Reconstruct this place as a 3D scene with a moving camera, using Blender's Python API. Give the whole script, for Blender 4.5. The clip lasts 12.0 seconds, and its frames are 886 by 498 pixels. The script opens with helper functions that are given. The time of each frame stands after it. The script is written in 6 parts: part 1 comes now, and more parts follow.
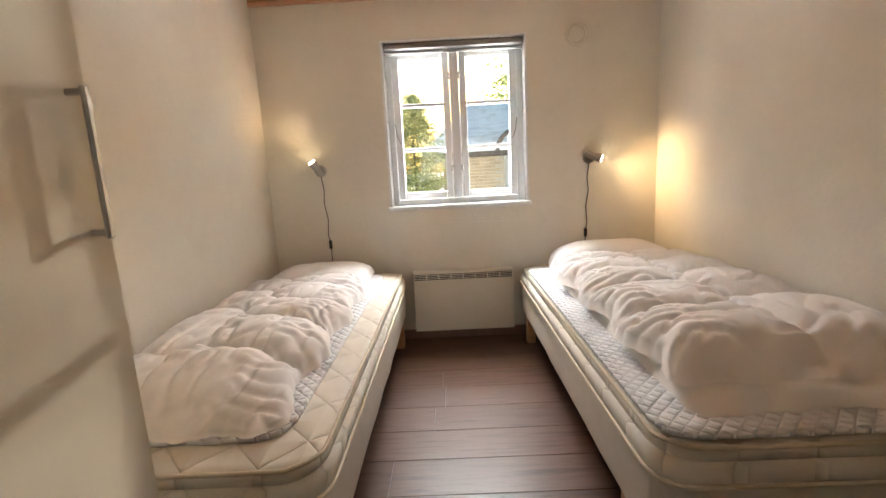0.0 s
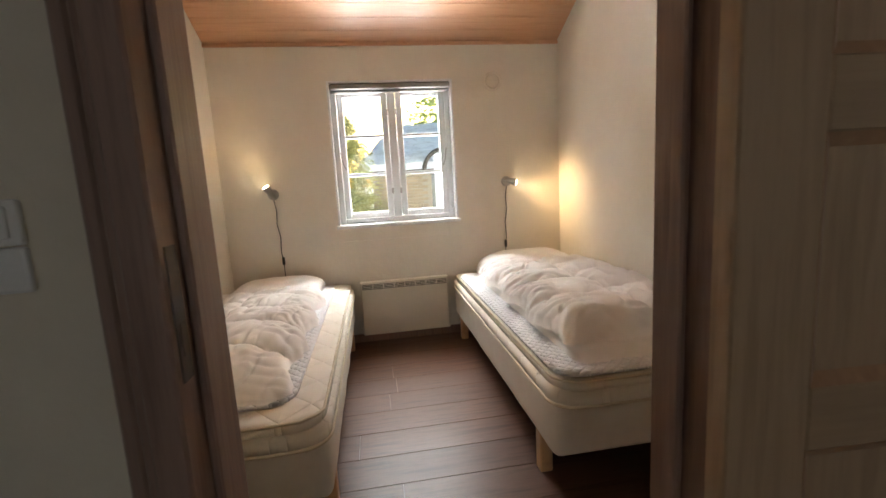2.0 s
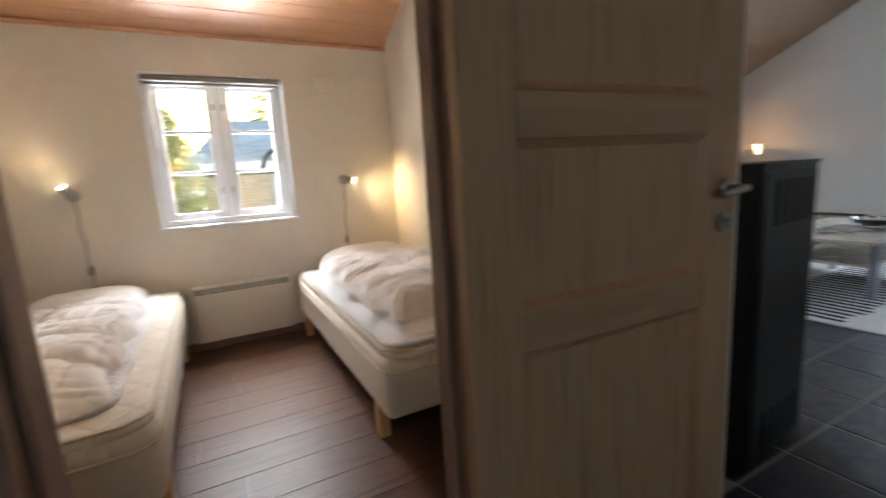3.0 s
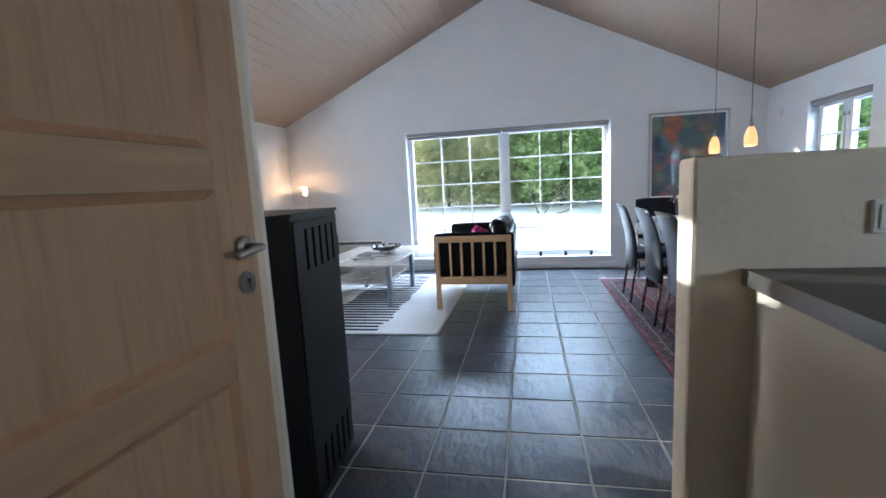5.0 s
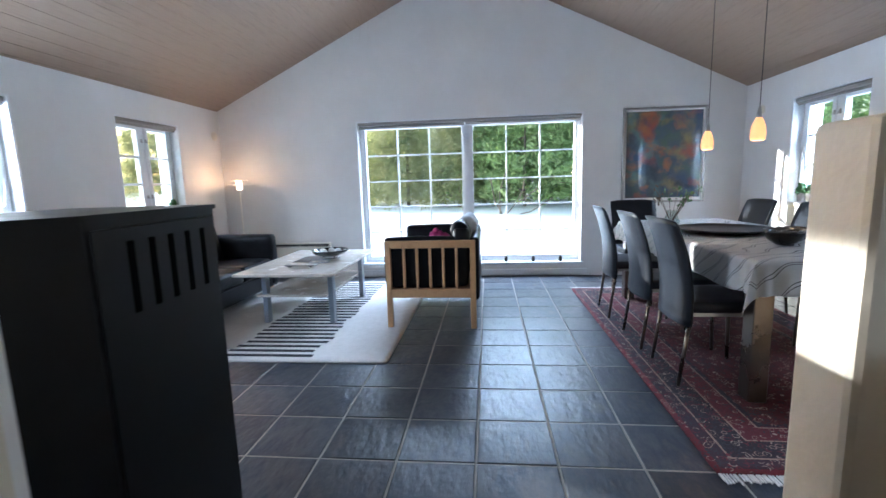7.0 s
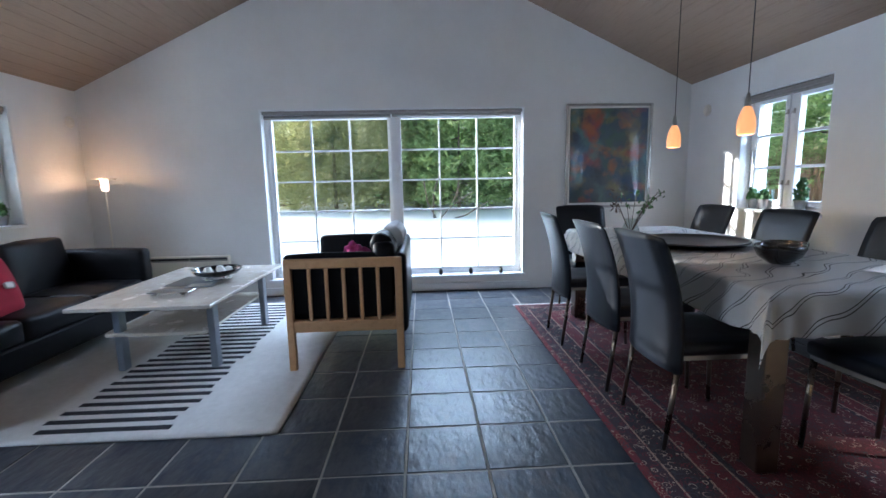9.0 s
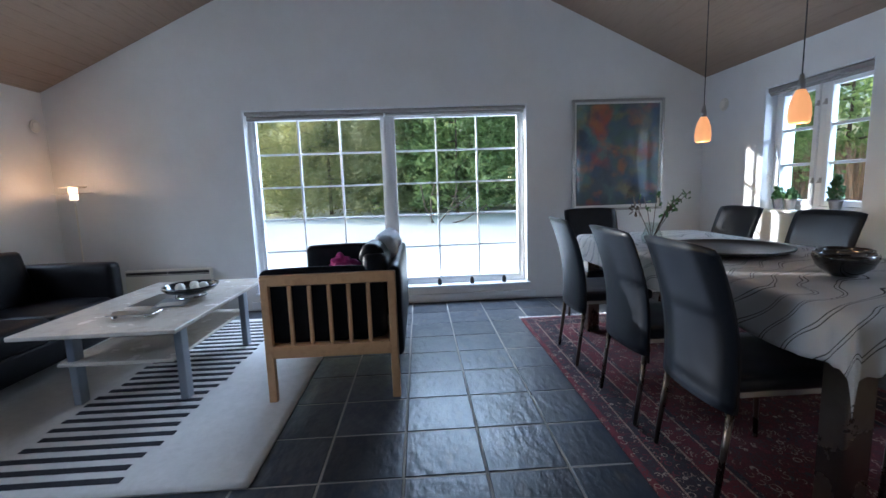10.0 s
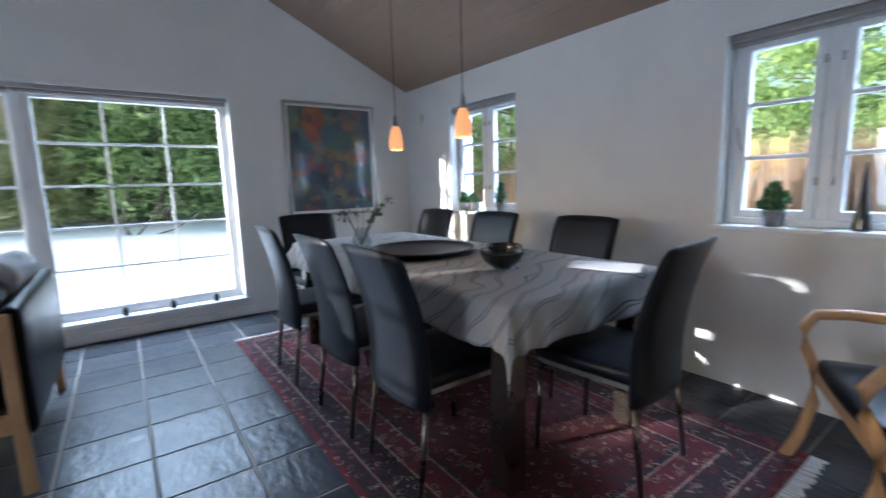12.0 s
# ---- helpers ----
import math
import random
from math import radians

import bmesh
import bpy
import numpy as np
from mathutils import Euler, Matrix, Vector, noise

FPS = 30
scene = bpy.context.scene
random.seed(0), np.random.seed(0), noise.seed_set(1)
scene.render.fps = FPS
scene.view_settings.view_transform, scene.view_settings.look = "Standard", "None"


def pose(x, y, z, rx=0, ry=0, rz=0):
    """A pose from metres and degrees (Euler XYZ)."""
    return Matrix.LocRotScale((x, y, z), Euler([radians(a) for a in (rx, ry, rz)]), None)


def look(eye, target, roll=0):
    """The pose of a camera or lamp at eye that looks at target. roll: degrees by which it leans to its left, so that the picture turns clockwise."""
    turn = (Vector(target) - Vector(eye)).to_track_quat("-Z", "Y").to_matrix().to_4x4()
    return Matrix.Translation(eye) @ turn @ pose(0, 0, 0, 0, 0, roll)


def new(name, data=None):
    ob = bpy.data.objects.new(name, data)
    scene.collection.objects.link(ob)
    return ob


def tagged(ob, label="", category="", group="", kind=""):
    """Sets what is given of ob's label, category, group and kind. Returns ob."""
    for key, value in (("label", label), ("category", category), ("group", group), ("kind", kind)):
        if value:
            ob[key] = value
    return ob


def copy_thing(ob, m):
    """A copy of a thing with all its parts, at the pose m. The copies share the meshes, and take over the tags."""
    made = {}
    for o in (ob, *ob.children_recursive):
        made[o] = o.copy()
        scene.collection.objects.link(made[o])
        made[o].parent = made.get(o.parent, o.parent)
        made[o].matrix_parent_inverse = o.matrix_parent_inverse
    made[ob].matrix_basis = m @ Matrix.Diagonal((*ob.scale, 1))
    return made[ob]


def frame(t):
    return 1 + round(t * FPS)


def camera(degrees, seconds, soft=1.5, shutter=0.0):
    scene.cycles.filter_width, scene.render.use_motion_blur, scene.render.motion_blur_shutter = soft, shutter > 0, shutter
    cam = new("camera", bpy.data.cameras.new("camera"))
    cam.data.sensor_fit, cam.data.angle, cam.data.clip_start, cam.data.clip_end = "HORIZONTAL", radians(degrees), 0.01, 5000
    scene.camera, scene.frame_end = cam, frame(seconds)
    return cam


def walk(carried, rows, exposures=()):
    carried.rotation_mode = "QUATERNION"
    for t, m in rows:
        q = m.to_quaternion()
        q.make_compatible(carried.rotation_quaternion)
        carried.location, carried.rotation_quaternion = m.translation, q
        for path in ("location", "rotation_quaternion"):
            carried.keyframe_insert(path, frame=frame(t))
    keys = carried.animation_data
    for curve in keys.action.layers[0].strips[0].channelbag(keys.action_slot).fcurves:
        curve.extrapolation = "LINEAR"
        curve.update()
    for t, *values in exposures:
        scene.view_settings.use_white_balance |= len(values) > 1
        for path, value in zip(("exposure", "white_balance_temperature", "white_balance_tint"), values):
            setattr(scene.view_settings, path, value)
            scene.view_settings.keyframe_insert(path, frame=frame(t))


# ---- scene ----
cam = camera(90.1, 12.0, shutter=0.4)
PATH = [
    (0, (0.187, 0.114, 1.102), (0.15, 2.084, 0.759), -3.0),
    (0.5, (0.182, 0.057, 1.155), (0.19, 2.028, 0.816), -2.5),
    (1, (0.102, -0.065, 1.139), (0.292, 1.901, 0.829), -2.8),
    (1.5, (0.079, -0.177, 1.137), (0.373, 1.779, 0.838), -2.6),
    (2, (0.073, -0.311, 1.163), (0.368, 1.644, 0.866), -3.3),
    (2.5, (0.03, -0.42, 1.17), (0.467, 1.5, 0.821), -3.3),
    (2.8, (0.047, -0.46, 1.156), (0.747, 1.38, 0.805), -3.1),
    (3, (0.102, -0.512, 1.143), (1.016, 1.235, 0.809), -3.5),
    (3.2, (0.085, -0.52, 1.162), (1.274, 1.055, 0.838), -3.3),
    (3.5, (0.139, -0.557, 1.171), (1.586, 0.784, 0.841), -3.1),
    (3.7, (0.159, -0.545, 1.185), (1.74, 0.635, 0.856), -3.4),
    (5.3, (0.366, -0.505, 1.18), (2.321, -0.189, 0.903), -2.6),
    (5.5, (0.412, -0.491, 1.171), (2.369, -0.186, 0.891), -2.5),
    (6, (0.6, -0.486, 1.169), (2.557, -0.188, 0.882), -2.9),
    (6.5, (0.771, -0.486, 1.164), (2.726, -0.179, 0.875), -2.1),
    (7, (0.948, -0.471, 1.154), (2.916, -0.267, 0.862), -1.7),
    (9, (1.679, -0.505, 1.149), (3.656, -0.594, 0.859), -1.2),
    (9.5, (1.854, -0.489, 1.143), (3.829, -0.642, 0.869), -1.4),
    (10, (2.014, -0.517, 1.143), (3.993, -0.614, 0.871), -2.0),
    (10.5, (2.135, -0.592, 1.145), (4.113, -0.729, 0.884), -2.2),
    (11, (2.163, -0.685, 1.166), (4.11, -1.073, 0.917), -2.4),
    (11.5, (2.163, -0.72, 1.171), (3.999, -1.465, 0.899), -1.9),
    (12, (2.142, -0.746, 1.147), (3.746, -1.904, 0.854), -1.6),
]
# stops, kelvin and tint as the clip's camera adapts
EXPOSURES = [(0.0, 1.42, 5900, 9), (2.5, 1.28, 5950, 9), (3.6, 1.88, 5300, 8), (5.3, 2.38, 5060, 9), (7.0, 2.36, 5020, 9), (8.8, 1.87, 5020, 9.5), (10.5, 1.42, 5020, 10), (12.0, 1.64, 5080, 10)]
walk(cam, [(t, look(eye, target, roll)) for t, eye, target, roll in PATH], EXPOSURES)

# ---- world, sun, exposure ----
world = bpy.data.worlds.new("world")
scene.world = world
world.use_nodes = True
wn = world.node_tree.nodes
sky = wn.new("ShaderNodeTexSky")
sky.sky_type, sky.sun_disc = "NISHITA", False
sky.air_density, sky.dust_density = 1.3, 4.0
sky.sun_elevation, sky.sun_rotation = radians(9.8), radians(18.0)
world.node_tree.links.new(sky.outputs[0], wn["Background"].inputs[0])
wn["Background"].inputs[1].default_value = 0.15
sun = new("sun", bpy.data.lights.new("sun", "SUN"))
sun.data.energy, sun.data.angle, sun.data.color = 3.8, radians(0.6), (1.0, 0.87, 0.68)
sun.matrix_world = look((3.09, 9.51, 1.727), (0, 0, 0))


def area(name, eye, target, w, h, power, colour=(0.84, 0.91, 1.0)):
    li = bpy.data.lights.new(name, "AREA")
    li.shape, li.size, li.size_y, li.energy, li.color = "RECTANGLE", w, h, power, colour
    ob = new(name, li)
    ob.matrix_world = look(eye, target)
    return ob


# added area lamps that stand in for sky and snow light at the windows
area("sky_light", (7.9, -0.24, 3.0), (5.2, -0.24, 0.6), 3.0, 1.6, 169)
area("sky_light", (5.2, 4.0, 2.75), (5.2, 1.9, 0.5), 1.3, 1.0, 29.25)
area("sky_light", (3.25, 3.25, 1.22), (2.7, -0.5, 0.75), 1.2, 1.2, 22)
area("sky_light", (5.17, -4.5, 2.75), (5.17, -2.3, 0.5), 1.3, 1.0, 84.5)
area("sky_light", (2.8, -4.5, 2.75), (2.8, -2.3, 0.5), 1.3, 1.0, 97.5)
area("sky_light", (0.25, 4.0, 2.75), (0.25, 1.8, 0.5), 1.3, 1.0, 225, (1.0, 0.95, 0.88))
area("snow_light", (0.25, 3.9, 0.25), (0.25, 1.5, 1.5), 1.3, 0.8, 200, (1.0, 0.95, 0.88))
# added fill lamp in the unseen, assumed kitchen window opening
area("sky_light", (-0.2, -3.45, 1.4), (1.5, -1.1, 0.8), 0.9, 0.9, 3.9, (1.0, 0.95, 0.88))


# ---- materials ----
def material(name):
    m = bpy.data.materials.new(name)
    m.use_nodes = True
    return m, m.node_tree.nodes, m.node_tree.links, m.node_tree.nodes["Principled BSDF"]


def surface(name, colours, scale=8.0, rough=0.6, metal=0.0, bump=0.15, bump_scale=120.0, stretch=(1, 1, 1), spread=0.0, coat=0.0, bump_size=0.002, sheen=0.0, detail=6.0):
    """Two-scale noise between colours, fine relief, optional change from piece to piece."""
    m, n, l, b = material(name)
    tc = n.new("ShaderNodeTexCoord")
    mp = n.new("ShaderNodeMapping")
    mp.inputs["Scale"].default_value = stretch
    l.new(tc.outputs["Object"], mp.inputs[0])
    info = n.new("ShaderNodeObjectInfo")
    add = n.new("ShaderNodeVectorMath")
    l.new(mp.outputs[0], add.inputs[0])
    sc = n.new("ShaderNodeVectorMath")
    sc.operation = "SCALE"
    sc.inputs[0].default_value = (37.0, 11.0, 23.0)
    l.new(info.outputs["Random"], sc.inputs["Scale"])
    l.new(sc.outputs[0], add.inputs[1])
    no = n.new("ShaderNodeTexNoise")
    no.inputs["Scale"].default_value, no.inputs["Detail"].default_value, no.inputs["Roughness"].default_value = scale, detail, 0.65
    l.new(add.outputs[0], no.inputs["Vector"])
    cr = n.new("ShaderNodeValToRGB")
    els = cr.color_ramp.elements
    els[0].position, els[1].position = 0.3, 0.7
    els[0].color, els[1].color = (*colours[0], 1), (*colours[-1], 1)
    for i, c in enumerate(colours[1:-1]):
        e = els.new(0.3 + 0.4 * (i + 1) / (len(colours) - 1))
        e.color = (*c, 1)
    l.new(no.outputs[0], cr.inputs[0])
    hs = n.new("ShaderNodeHueSaturation")
    if spread:
        mr = n.new("ShaderNodeMapRange")
        mr.inputs[3].default_value, mr.inputs[4].default_value = 1 - spread, 1 + spread
        l.new(info.outputs["Random"], mr.inputs[0])
        l.new(mr.outputs[0], hs.inputs["Value"])
    l.new(cr.outputs[0], hs.inputs["Color"])
    l.new(hs.outputs[0], b.inputs["Base Color"])
    b.inputs["Roughness"].default_value, b.inputs["Metallic"].default_value = rough, metal
    b.inputs["Coat Weight"].default_value, b.inputs["Coat Roughness"].default_value = coat, 0.15
    b.inputs["Sheen Weight"].default_value = sheen
    if bump:
        fine = n.new("ShaderNodeTexNoise")
        fine.inputs["Scale"].default_value, fine.inputs["Detail"].default_value = bump_scale, 5
        l.new(add.outputs[0], fine.inputs["Vector"])
        bp = n.new("ShaderNodeBump")
        bp.inputs["Strength"].default_value, bp.inputs["Distance"].default_value = bump, bump_size
        l.new(fine.outputs[0], bp.inputs["Height"])
        l.new(bp.outputs[0], b.inputs["Normal"])
        if rough > 0.08:
            rr = n.new("ShaderNodeMapRange")
            rr.inputs[3].default_value, rr.inputs[4].default_value = max(0.03, rough - 0.1), min(1, rough + 0.1)
            l.new(no.outputs[0], rr.inputs[0])
            l.new(rr.outputs[0], b.inputs["Roughness"])
    return m


def glowing(name, colour, strength):
    m, n, l, b = material(name)
    b.inputs["Base Color"].default_value = (*colour, 1)
    b.inputs["Emission Color"].default_value, b.inputs["Emission Strength"].default_value = (*colour, 1), strength
    return m


def clear_glass(name, gloss=0.02, tint=(0.97, 0.99, 0.98)):
    m, n, l, b = material(name)
    n.remove(b)
    tr, gl, mx, fr = n.new("ShaderNodeBsdfTransparent"), n.new("ShaderNodeBsdfGlossy"), n.new("ShaderNodeMixShader"), n.new("ShaderNodeLayerWeight")
    tr.inputs[0].default_value = (*tint, 1)
    gl.inputs["Roughness"].default_value = gloss
    pw, ma = n.new("ShaderNodeMath"), n.new("ShaderNodeMath")
    pw.operation, ma.operation = "POWER", "MULTIPLY_ADD"
    pw.inputs[1].default_value, ma.inputs[1].default_value, ma.inputs[2].default_value = 4.5, 0.6, 0.025
    l.new(fr.outputs["Facing"], pw.inputs[0])
    l.new(pw.outputs[0], ma.inputs[0])
    l.new(ma.outputs[0], mx.inputs[0])
    l.new(tr.outputs[0], mx.inputs[1])
    l.new(gl.outputs[0], mx.inputs[2])
    l.new(mx.outputs[0], n["Material Output"].inputs[0])
    return m


PLASTER = surface("plaster_white", [(0.72, 0.71, 0.69), (0.77, 0.765, 0.75)], 3, 0.8, bump=0.35, bump_scale=45, bump_size=0.004)
CREAM = surface("plaster_cream", [(0.73, 0.69, 0.60), (0.79, 0.75, 0.66)], 3, 0.8, bump=0.4, bump_scale=40, bump_size=0.004)
RAWWALL = surface("plaster_warm_white", [(0.64, 0.57, 0.45), (0.72, 0.65, 0.53)], 4, 0.7, bump=0.5, bump_scale=25, bump_size=0.006)
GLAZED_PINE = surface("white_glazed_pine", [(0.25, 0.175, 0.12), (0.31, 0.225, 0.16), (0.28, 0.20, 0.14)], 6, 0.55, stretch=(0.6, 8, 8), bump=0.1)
PINK_PINE = surface("varnished_pine", [(0.58, 0.31, 0.17), (0.66, 0.38, 0.22), (0.62, 0.34, 0.19)], 5, 0.4, stretch=(0.5, 10, 10), bump=0.08)
DOOR_PINE = surface("lye_treated_pine", [(0.30, 0.20, 0.115), (0.42, 0.29, 0.175), (0.36, 0.245, 0.145)], 4, 0.5, stretch=(9, 9, 0.5), bump=0.12, bump_scale=60)
DOOR_PINE_ACROSS = surface("lye_treated_pine_rail", [(0.32, 0.215, 0.125), (0.43, 0.30, 0.18)], 4, 0.5, stretch=(0.5, 9, 9), bump=0.12, bump_scale=60)
MOULDING = surface("reddish_pine_moulding", [(0.36, 0.20, 0.105), (0.48, 0.29, 0.16)], 5, 0.45, stretch=(8, 8, 0.6), bump=0.1)
FRAME_PINE = surface("dark_pine_frame", [(0.17, 0.10, 0.075), (0.28, 0.18, 0.135), (0.22, 0.14, 0.105)], 4, 0.5, stretch=(8, 8, 0.5), bump=0.15, bump_scale=60)


def knotted(m, scale):
    """Scatters dark oval knots over a wood material."""
    n, l = m.node_tree.nodes, m.node_tree.links
    b = n["Principled BSDF"]
    src = b.inputs["Base Color"].links[0].from_socket
    tc, mp, vo, sep = n.new("ShaderNodeTexCoord"), n.new("ShaderNodeMapping"), n.new("ShaderNodeTexVoronoi"), n.new("ShaderNodeSeparateColor")
    mp.inputs["Scale"].default_value = (1.0, 1.0, 0.75)
    vo.inputs["Scale"].default_value = scale
    l.new(tc.outputs["Object"], mp.inputs[0])
    l.new(mp.outputs[0], vo.inputs["Vector"])
    l.new(vo.outputs["Color"], sep.inputs[0])
    size, ramp, mix = n.new("ShaderNodeMath"), n.new("ShaderNodeMapRange"), n.new("ShaderNodeMix")
    size.operation = "MULTIPLY"
    size.inputs[1].default_value = 0.13
    l.new(sep.outputs[0], size.inputs[0])
    l.new(vo.outputs["Distance"], ramp.inputs[0])
    l.new(size.outputs[0], ramp.inputs[1])
    ramp.inputs[2].default_value, ramp.inputs[3].default_value, ramp.inputs[4].default_value = 0.0, 0.0, 0.75
    mix.data_type = "RGBA"
    mix.inputs[7].default_value = (0.10, 0.05, 0.025, 1)
    l.new(ramp.outputs[0], mix.inputs[0])
    l.new(src, mix.inputs[6])
    l.new(mix.outputs[2], b.inputs["Base Color"])


knotted(DOOR_PINE, 5.0)
knotted(DOOR_PINE_ACROSS, 5.5)
SLATE = surface("slate_tile", [(0.016, 0.023, 0.035), (0.056, 0.058, 0.063), (0.024, 0.031, 0.045), (0.078, 0.070, 0.062)], 3.2, 0.33, bump=0.55, bump_scale=12, bump_size=0.010, spread=0.3, stretch=(1, 2.0, 1))
SLATE.node_tree.nodes["Principled BSDF"].inputs["Specular IOR Level"].default_value = 0.40
GROUT = surface("cement_grout", [(0.30, 0.28, 0.24), (0.42, 0.39, 0.34)], 12, 0.85)
PLANK = surface("walnut_plank", [(0.048, 0.023, 0.013), (0.105, 0.053, 0.031), (0.072, 0.036, 0.021)], 3.5, 0.38, stretch=(0.7, 9, 9), bump=0.12, bump_scale=40, spread=0.12)
PLANK.node_tree.nodes["Principled BSDF"].inputs["Specular IOR Level"].default_value = 0.22
WHITE_PAINT = surface("white_gloss_paint", [(0.74, 0.76, 0.77), (0.80, 0.81, 0.82)], 6, 0.3, bump=0.06)
LACQUER = surface("cream_lacquer", [(0.74, 0.68, 0.57), (0.78, 0.72, 0.61)], 2, 0.22, bump=0.03)
WHITE_METAL = surface("cream_enamelled_steel", [(0.74, 0.70, 0.60), (0.78, 0.74, 0.64)], 3, 0.35, bump=0.03)
# dark parts, and painted shade for openings that are not cut
DARK_PART_HOLE_SHADE = surface("dark_part_hole_shade", [(0.02, 0.02, 0.02), (0.035, 0.033, 0.03)], 9, 0.7)
STEEL = surface("brushed_steel", [(0.36, 0.35, 0.33), (0.46, 0.45, 0.43)], 9, 0.32, 1.0, bump=0.02)
BRONZE_STEEL = surface("brown_brushed_steel", [(0.13, 0.105, 0.085), (0.20, 0.165, 0.135)], 5, 0.28, 1.0, bump=0.02)
DULL_STEEL = surface("dull_dark_steel", [(0.10, 0.09, 0.08), (0.16, 0.14, 0.13)], 30, 0.55, 0.8, bump=0.1)
CHROME = surface("chrome", [(0.70, 0.70, 0.70), (0.76, 0.76, 0.76)], 4, 0.14, 1.0, bump=0)
GREY_METAL = surface("grey_painted_metal", [(0.27, 0.30, 0.34), (0.33, 0.36, 0.40)], 6, 0.4, 0.4, bump=0.04)
# near-black that stands in for shade inside the stove's vent slots
SLOT_SHADE = surface("slot_shade", [(0.001, 0.001, 0.001), (0.002, 0.002, 0.002)], 9, 0.95)
SLOT_SHADE.node_tree.nodes["Principled BSDF"].inputs["Specular IOR Level"].default_value = 0.05
BLACK_IRON = surface("black_stove_steel", [(0.006, 0.006, 0.006), (0.010, 0.010, 0.010)], 7, 0.42, 0.0, bump=0.08, bump_scale=200)
LEATHER = surface("black_leather", [(0.005, 0.005, 0.006), (0.010, 0.010, 0.012)], 9, 0.36, bump=0.35, bump_scale=260, bump_size=0.0012)
for_leather = LEATHER.node_tree.nodes["Principled BSDF"].inputs["Specular IOR Level"]
for_leather.default_value = 0.13
BLACK_IRON.node_tree.nodes["Principled BSDF"].inputs["Specular IOR Level"].default_value = 0.16
CHAIR_LEATHER = surface("dark_chair_leather", [(0.004, 0.005, 0.008), (0.008, 0.010, 0.015)], 7, 0.38, bump=0.3, bump_scale=260, bump_size=0.001)
CHAIR_LEATHER.node_tree.nodes["Principled BSDF"].inputs["Specular IOR Level"].default_value = 0.3
BEECH = surface("beech_wood", [(0.47, 0.27, 0.12), (0.58, 0.35, 0.17), (0.52, 0.31, 0.14)], 5, 0.4, stretch=(3, 3, 3), bump=0.06)
TABLE_STONE = surface("pale_stone_top", [(0.50, 0.45, 0.38), (0.62, 0.57, 0.49), (0.56, 0.50, 0.43)], 7, 0.25, bump=0.05)
RUG_WOOL = surface("white_wool_rug", [(0.60, 0.58, 0.55), (0.70, 0.68, 0.65)], 20, 0.95, bump=0.8, bump_scale=350, bump_size=0.003)
RUG_BLACK = surface("black_wool_stripe", [(0.012, 0.012, 0.018), (0.025, 0.024, 0.03)], 20, 0.95, bump=0.8, bump_scale=350, bump_size=0.003)
LINEN = surface("white_bed_linen", [(0.81, 0.79, 0.77), (0.85, 0.83, 0.81)], 5, 0.85, bump=0.2, bump_scale=11, bump_size=0.012, sheen=0.15)
BED_FABRIC = surface("ivory_bed_fabric", [(0.66, 0.61, 0.53), (0.73, 0.68, 0.60)], 8, 0.9, bump=0.3, bump_scale=400, bump_size=0.001)
PIPING = surface("beige_piping", [(0.60, 0.52, 0.38), (0.68, 0.60, 0.46)], 20, 0.8)
BLACK_PLASTIC = surface("black_plastic", [(0.015, 0.015, 0.015), (0.022, 0.022, 0.022)], 9, 0.4, bump=0.02)
WHITE_PLASTIC = surface("white_plastic", [(0.72, 0.71, 0.68), (0.76, 0.75, 0.72)], 9, 0.4, bump=0.02)
BLACK_GLAZE = surface("black_glazed_ceramic", [(0.008, 0.008, 0.009), (0.016, 0.014, 0.014)], 6, 0.08, bump=0.03, coat=0.6)
WORKTOP = surface("dark_laminate_worktop", [(0.030, 0.027, 0.025), (0.06, 0.055, 0.05)], 30, 0.4, bump=0.1)
BLIND = surface("taupe_blind_fabric", [(0.24, 0.225, 0.21), (0.30, 0.285, 0.27)], 30, 0.8)
RED_CLOTH = surface("red_cushion_cloth", [(0.30, 0.012, 0.03), (0.42, 0.02, 0.05)], 14, 0.9, bump=0.4, bump_scale=300)
PINK_CLOTH = surface("magenta_cloth", [(0.32, 0.02, 0.14), (0.45, 0.04, 0.20)], 14, 0.9)
PALE_CLOTH = surface("pale_grey_cloth", [(0.52, 0.56, 0.60), (0.62, 0.66, 0.70)], 14, 0.9)
LEAF = surface("houseplant_leaf", [(0.03, 0.09, 0.02), (0.07, 0.16, 0.04)], 30, 0.45)
TWIG = surface("dark_twig", [(0.05, 0.035, 0.025), (0.09, 0.06, 0.04)], 30, 0.7)
TERRACOTTA = surface("grey_pot", [(0.20, 0.19, 0.18), (0.27, 0.25, 0.24)], 12, 0.6)
SNOW = surface("snow", [(0.90, 0.90, 0.91), (0.94, 0.94, 0.94)], 2, 0.7, bump=0.6, bump_scale=6, bump_size=0.03)


def foliage(name, colours, scale):
    """Leaves that let some light through."""
    m = surface(name, colours, scale, 0.6, bump=0, spread=0.3, detail=8.0)
    n, l = m.node_tree.nodes, m.node_tree.links
    b = n["Principled BSDF"]
    src = b.inputs["Base Color"].links[0].from_socket
    tr, mx = n.new("ShaderNodeBsdfTranslucent"), n.new("ShaderNodeMixShader")
    l.new(src, tr.inputs[0])
    mx.inputs[0].default_value = 0.5
    l.new(b.outputs[0], mx.inputs[1])
    l.new(tr.outputs[0], mx.inputs[2])
    l.new(mx.outputs[0], n["Material Output"].inputs[0])
    return m


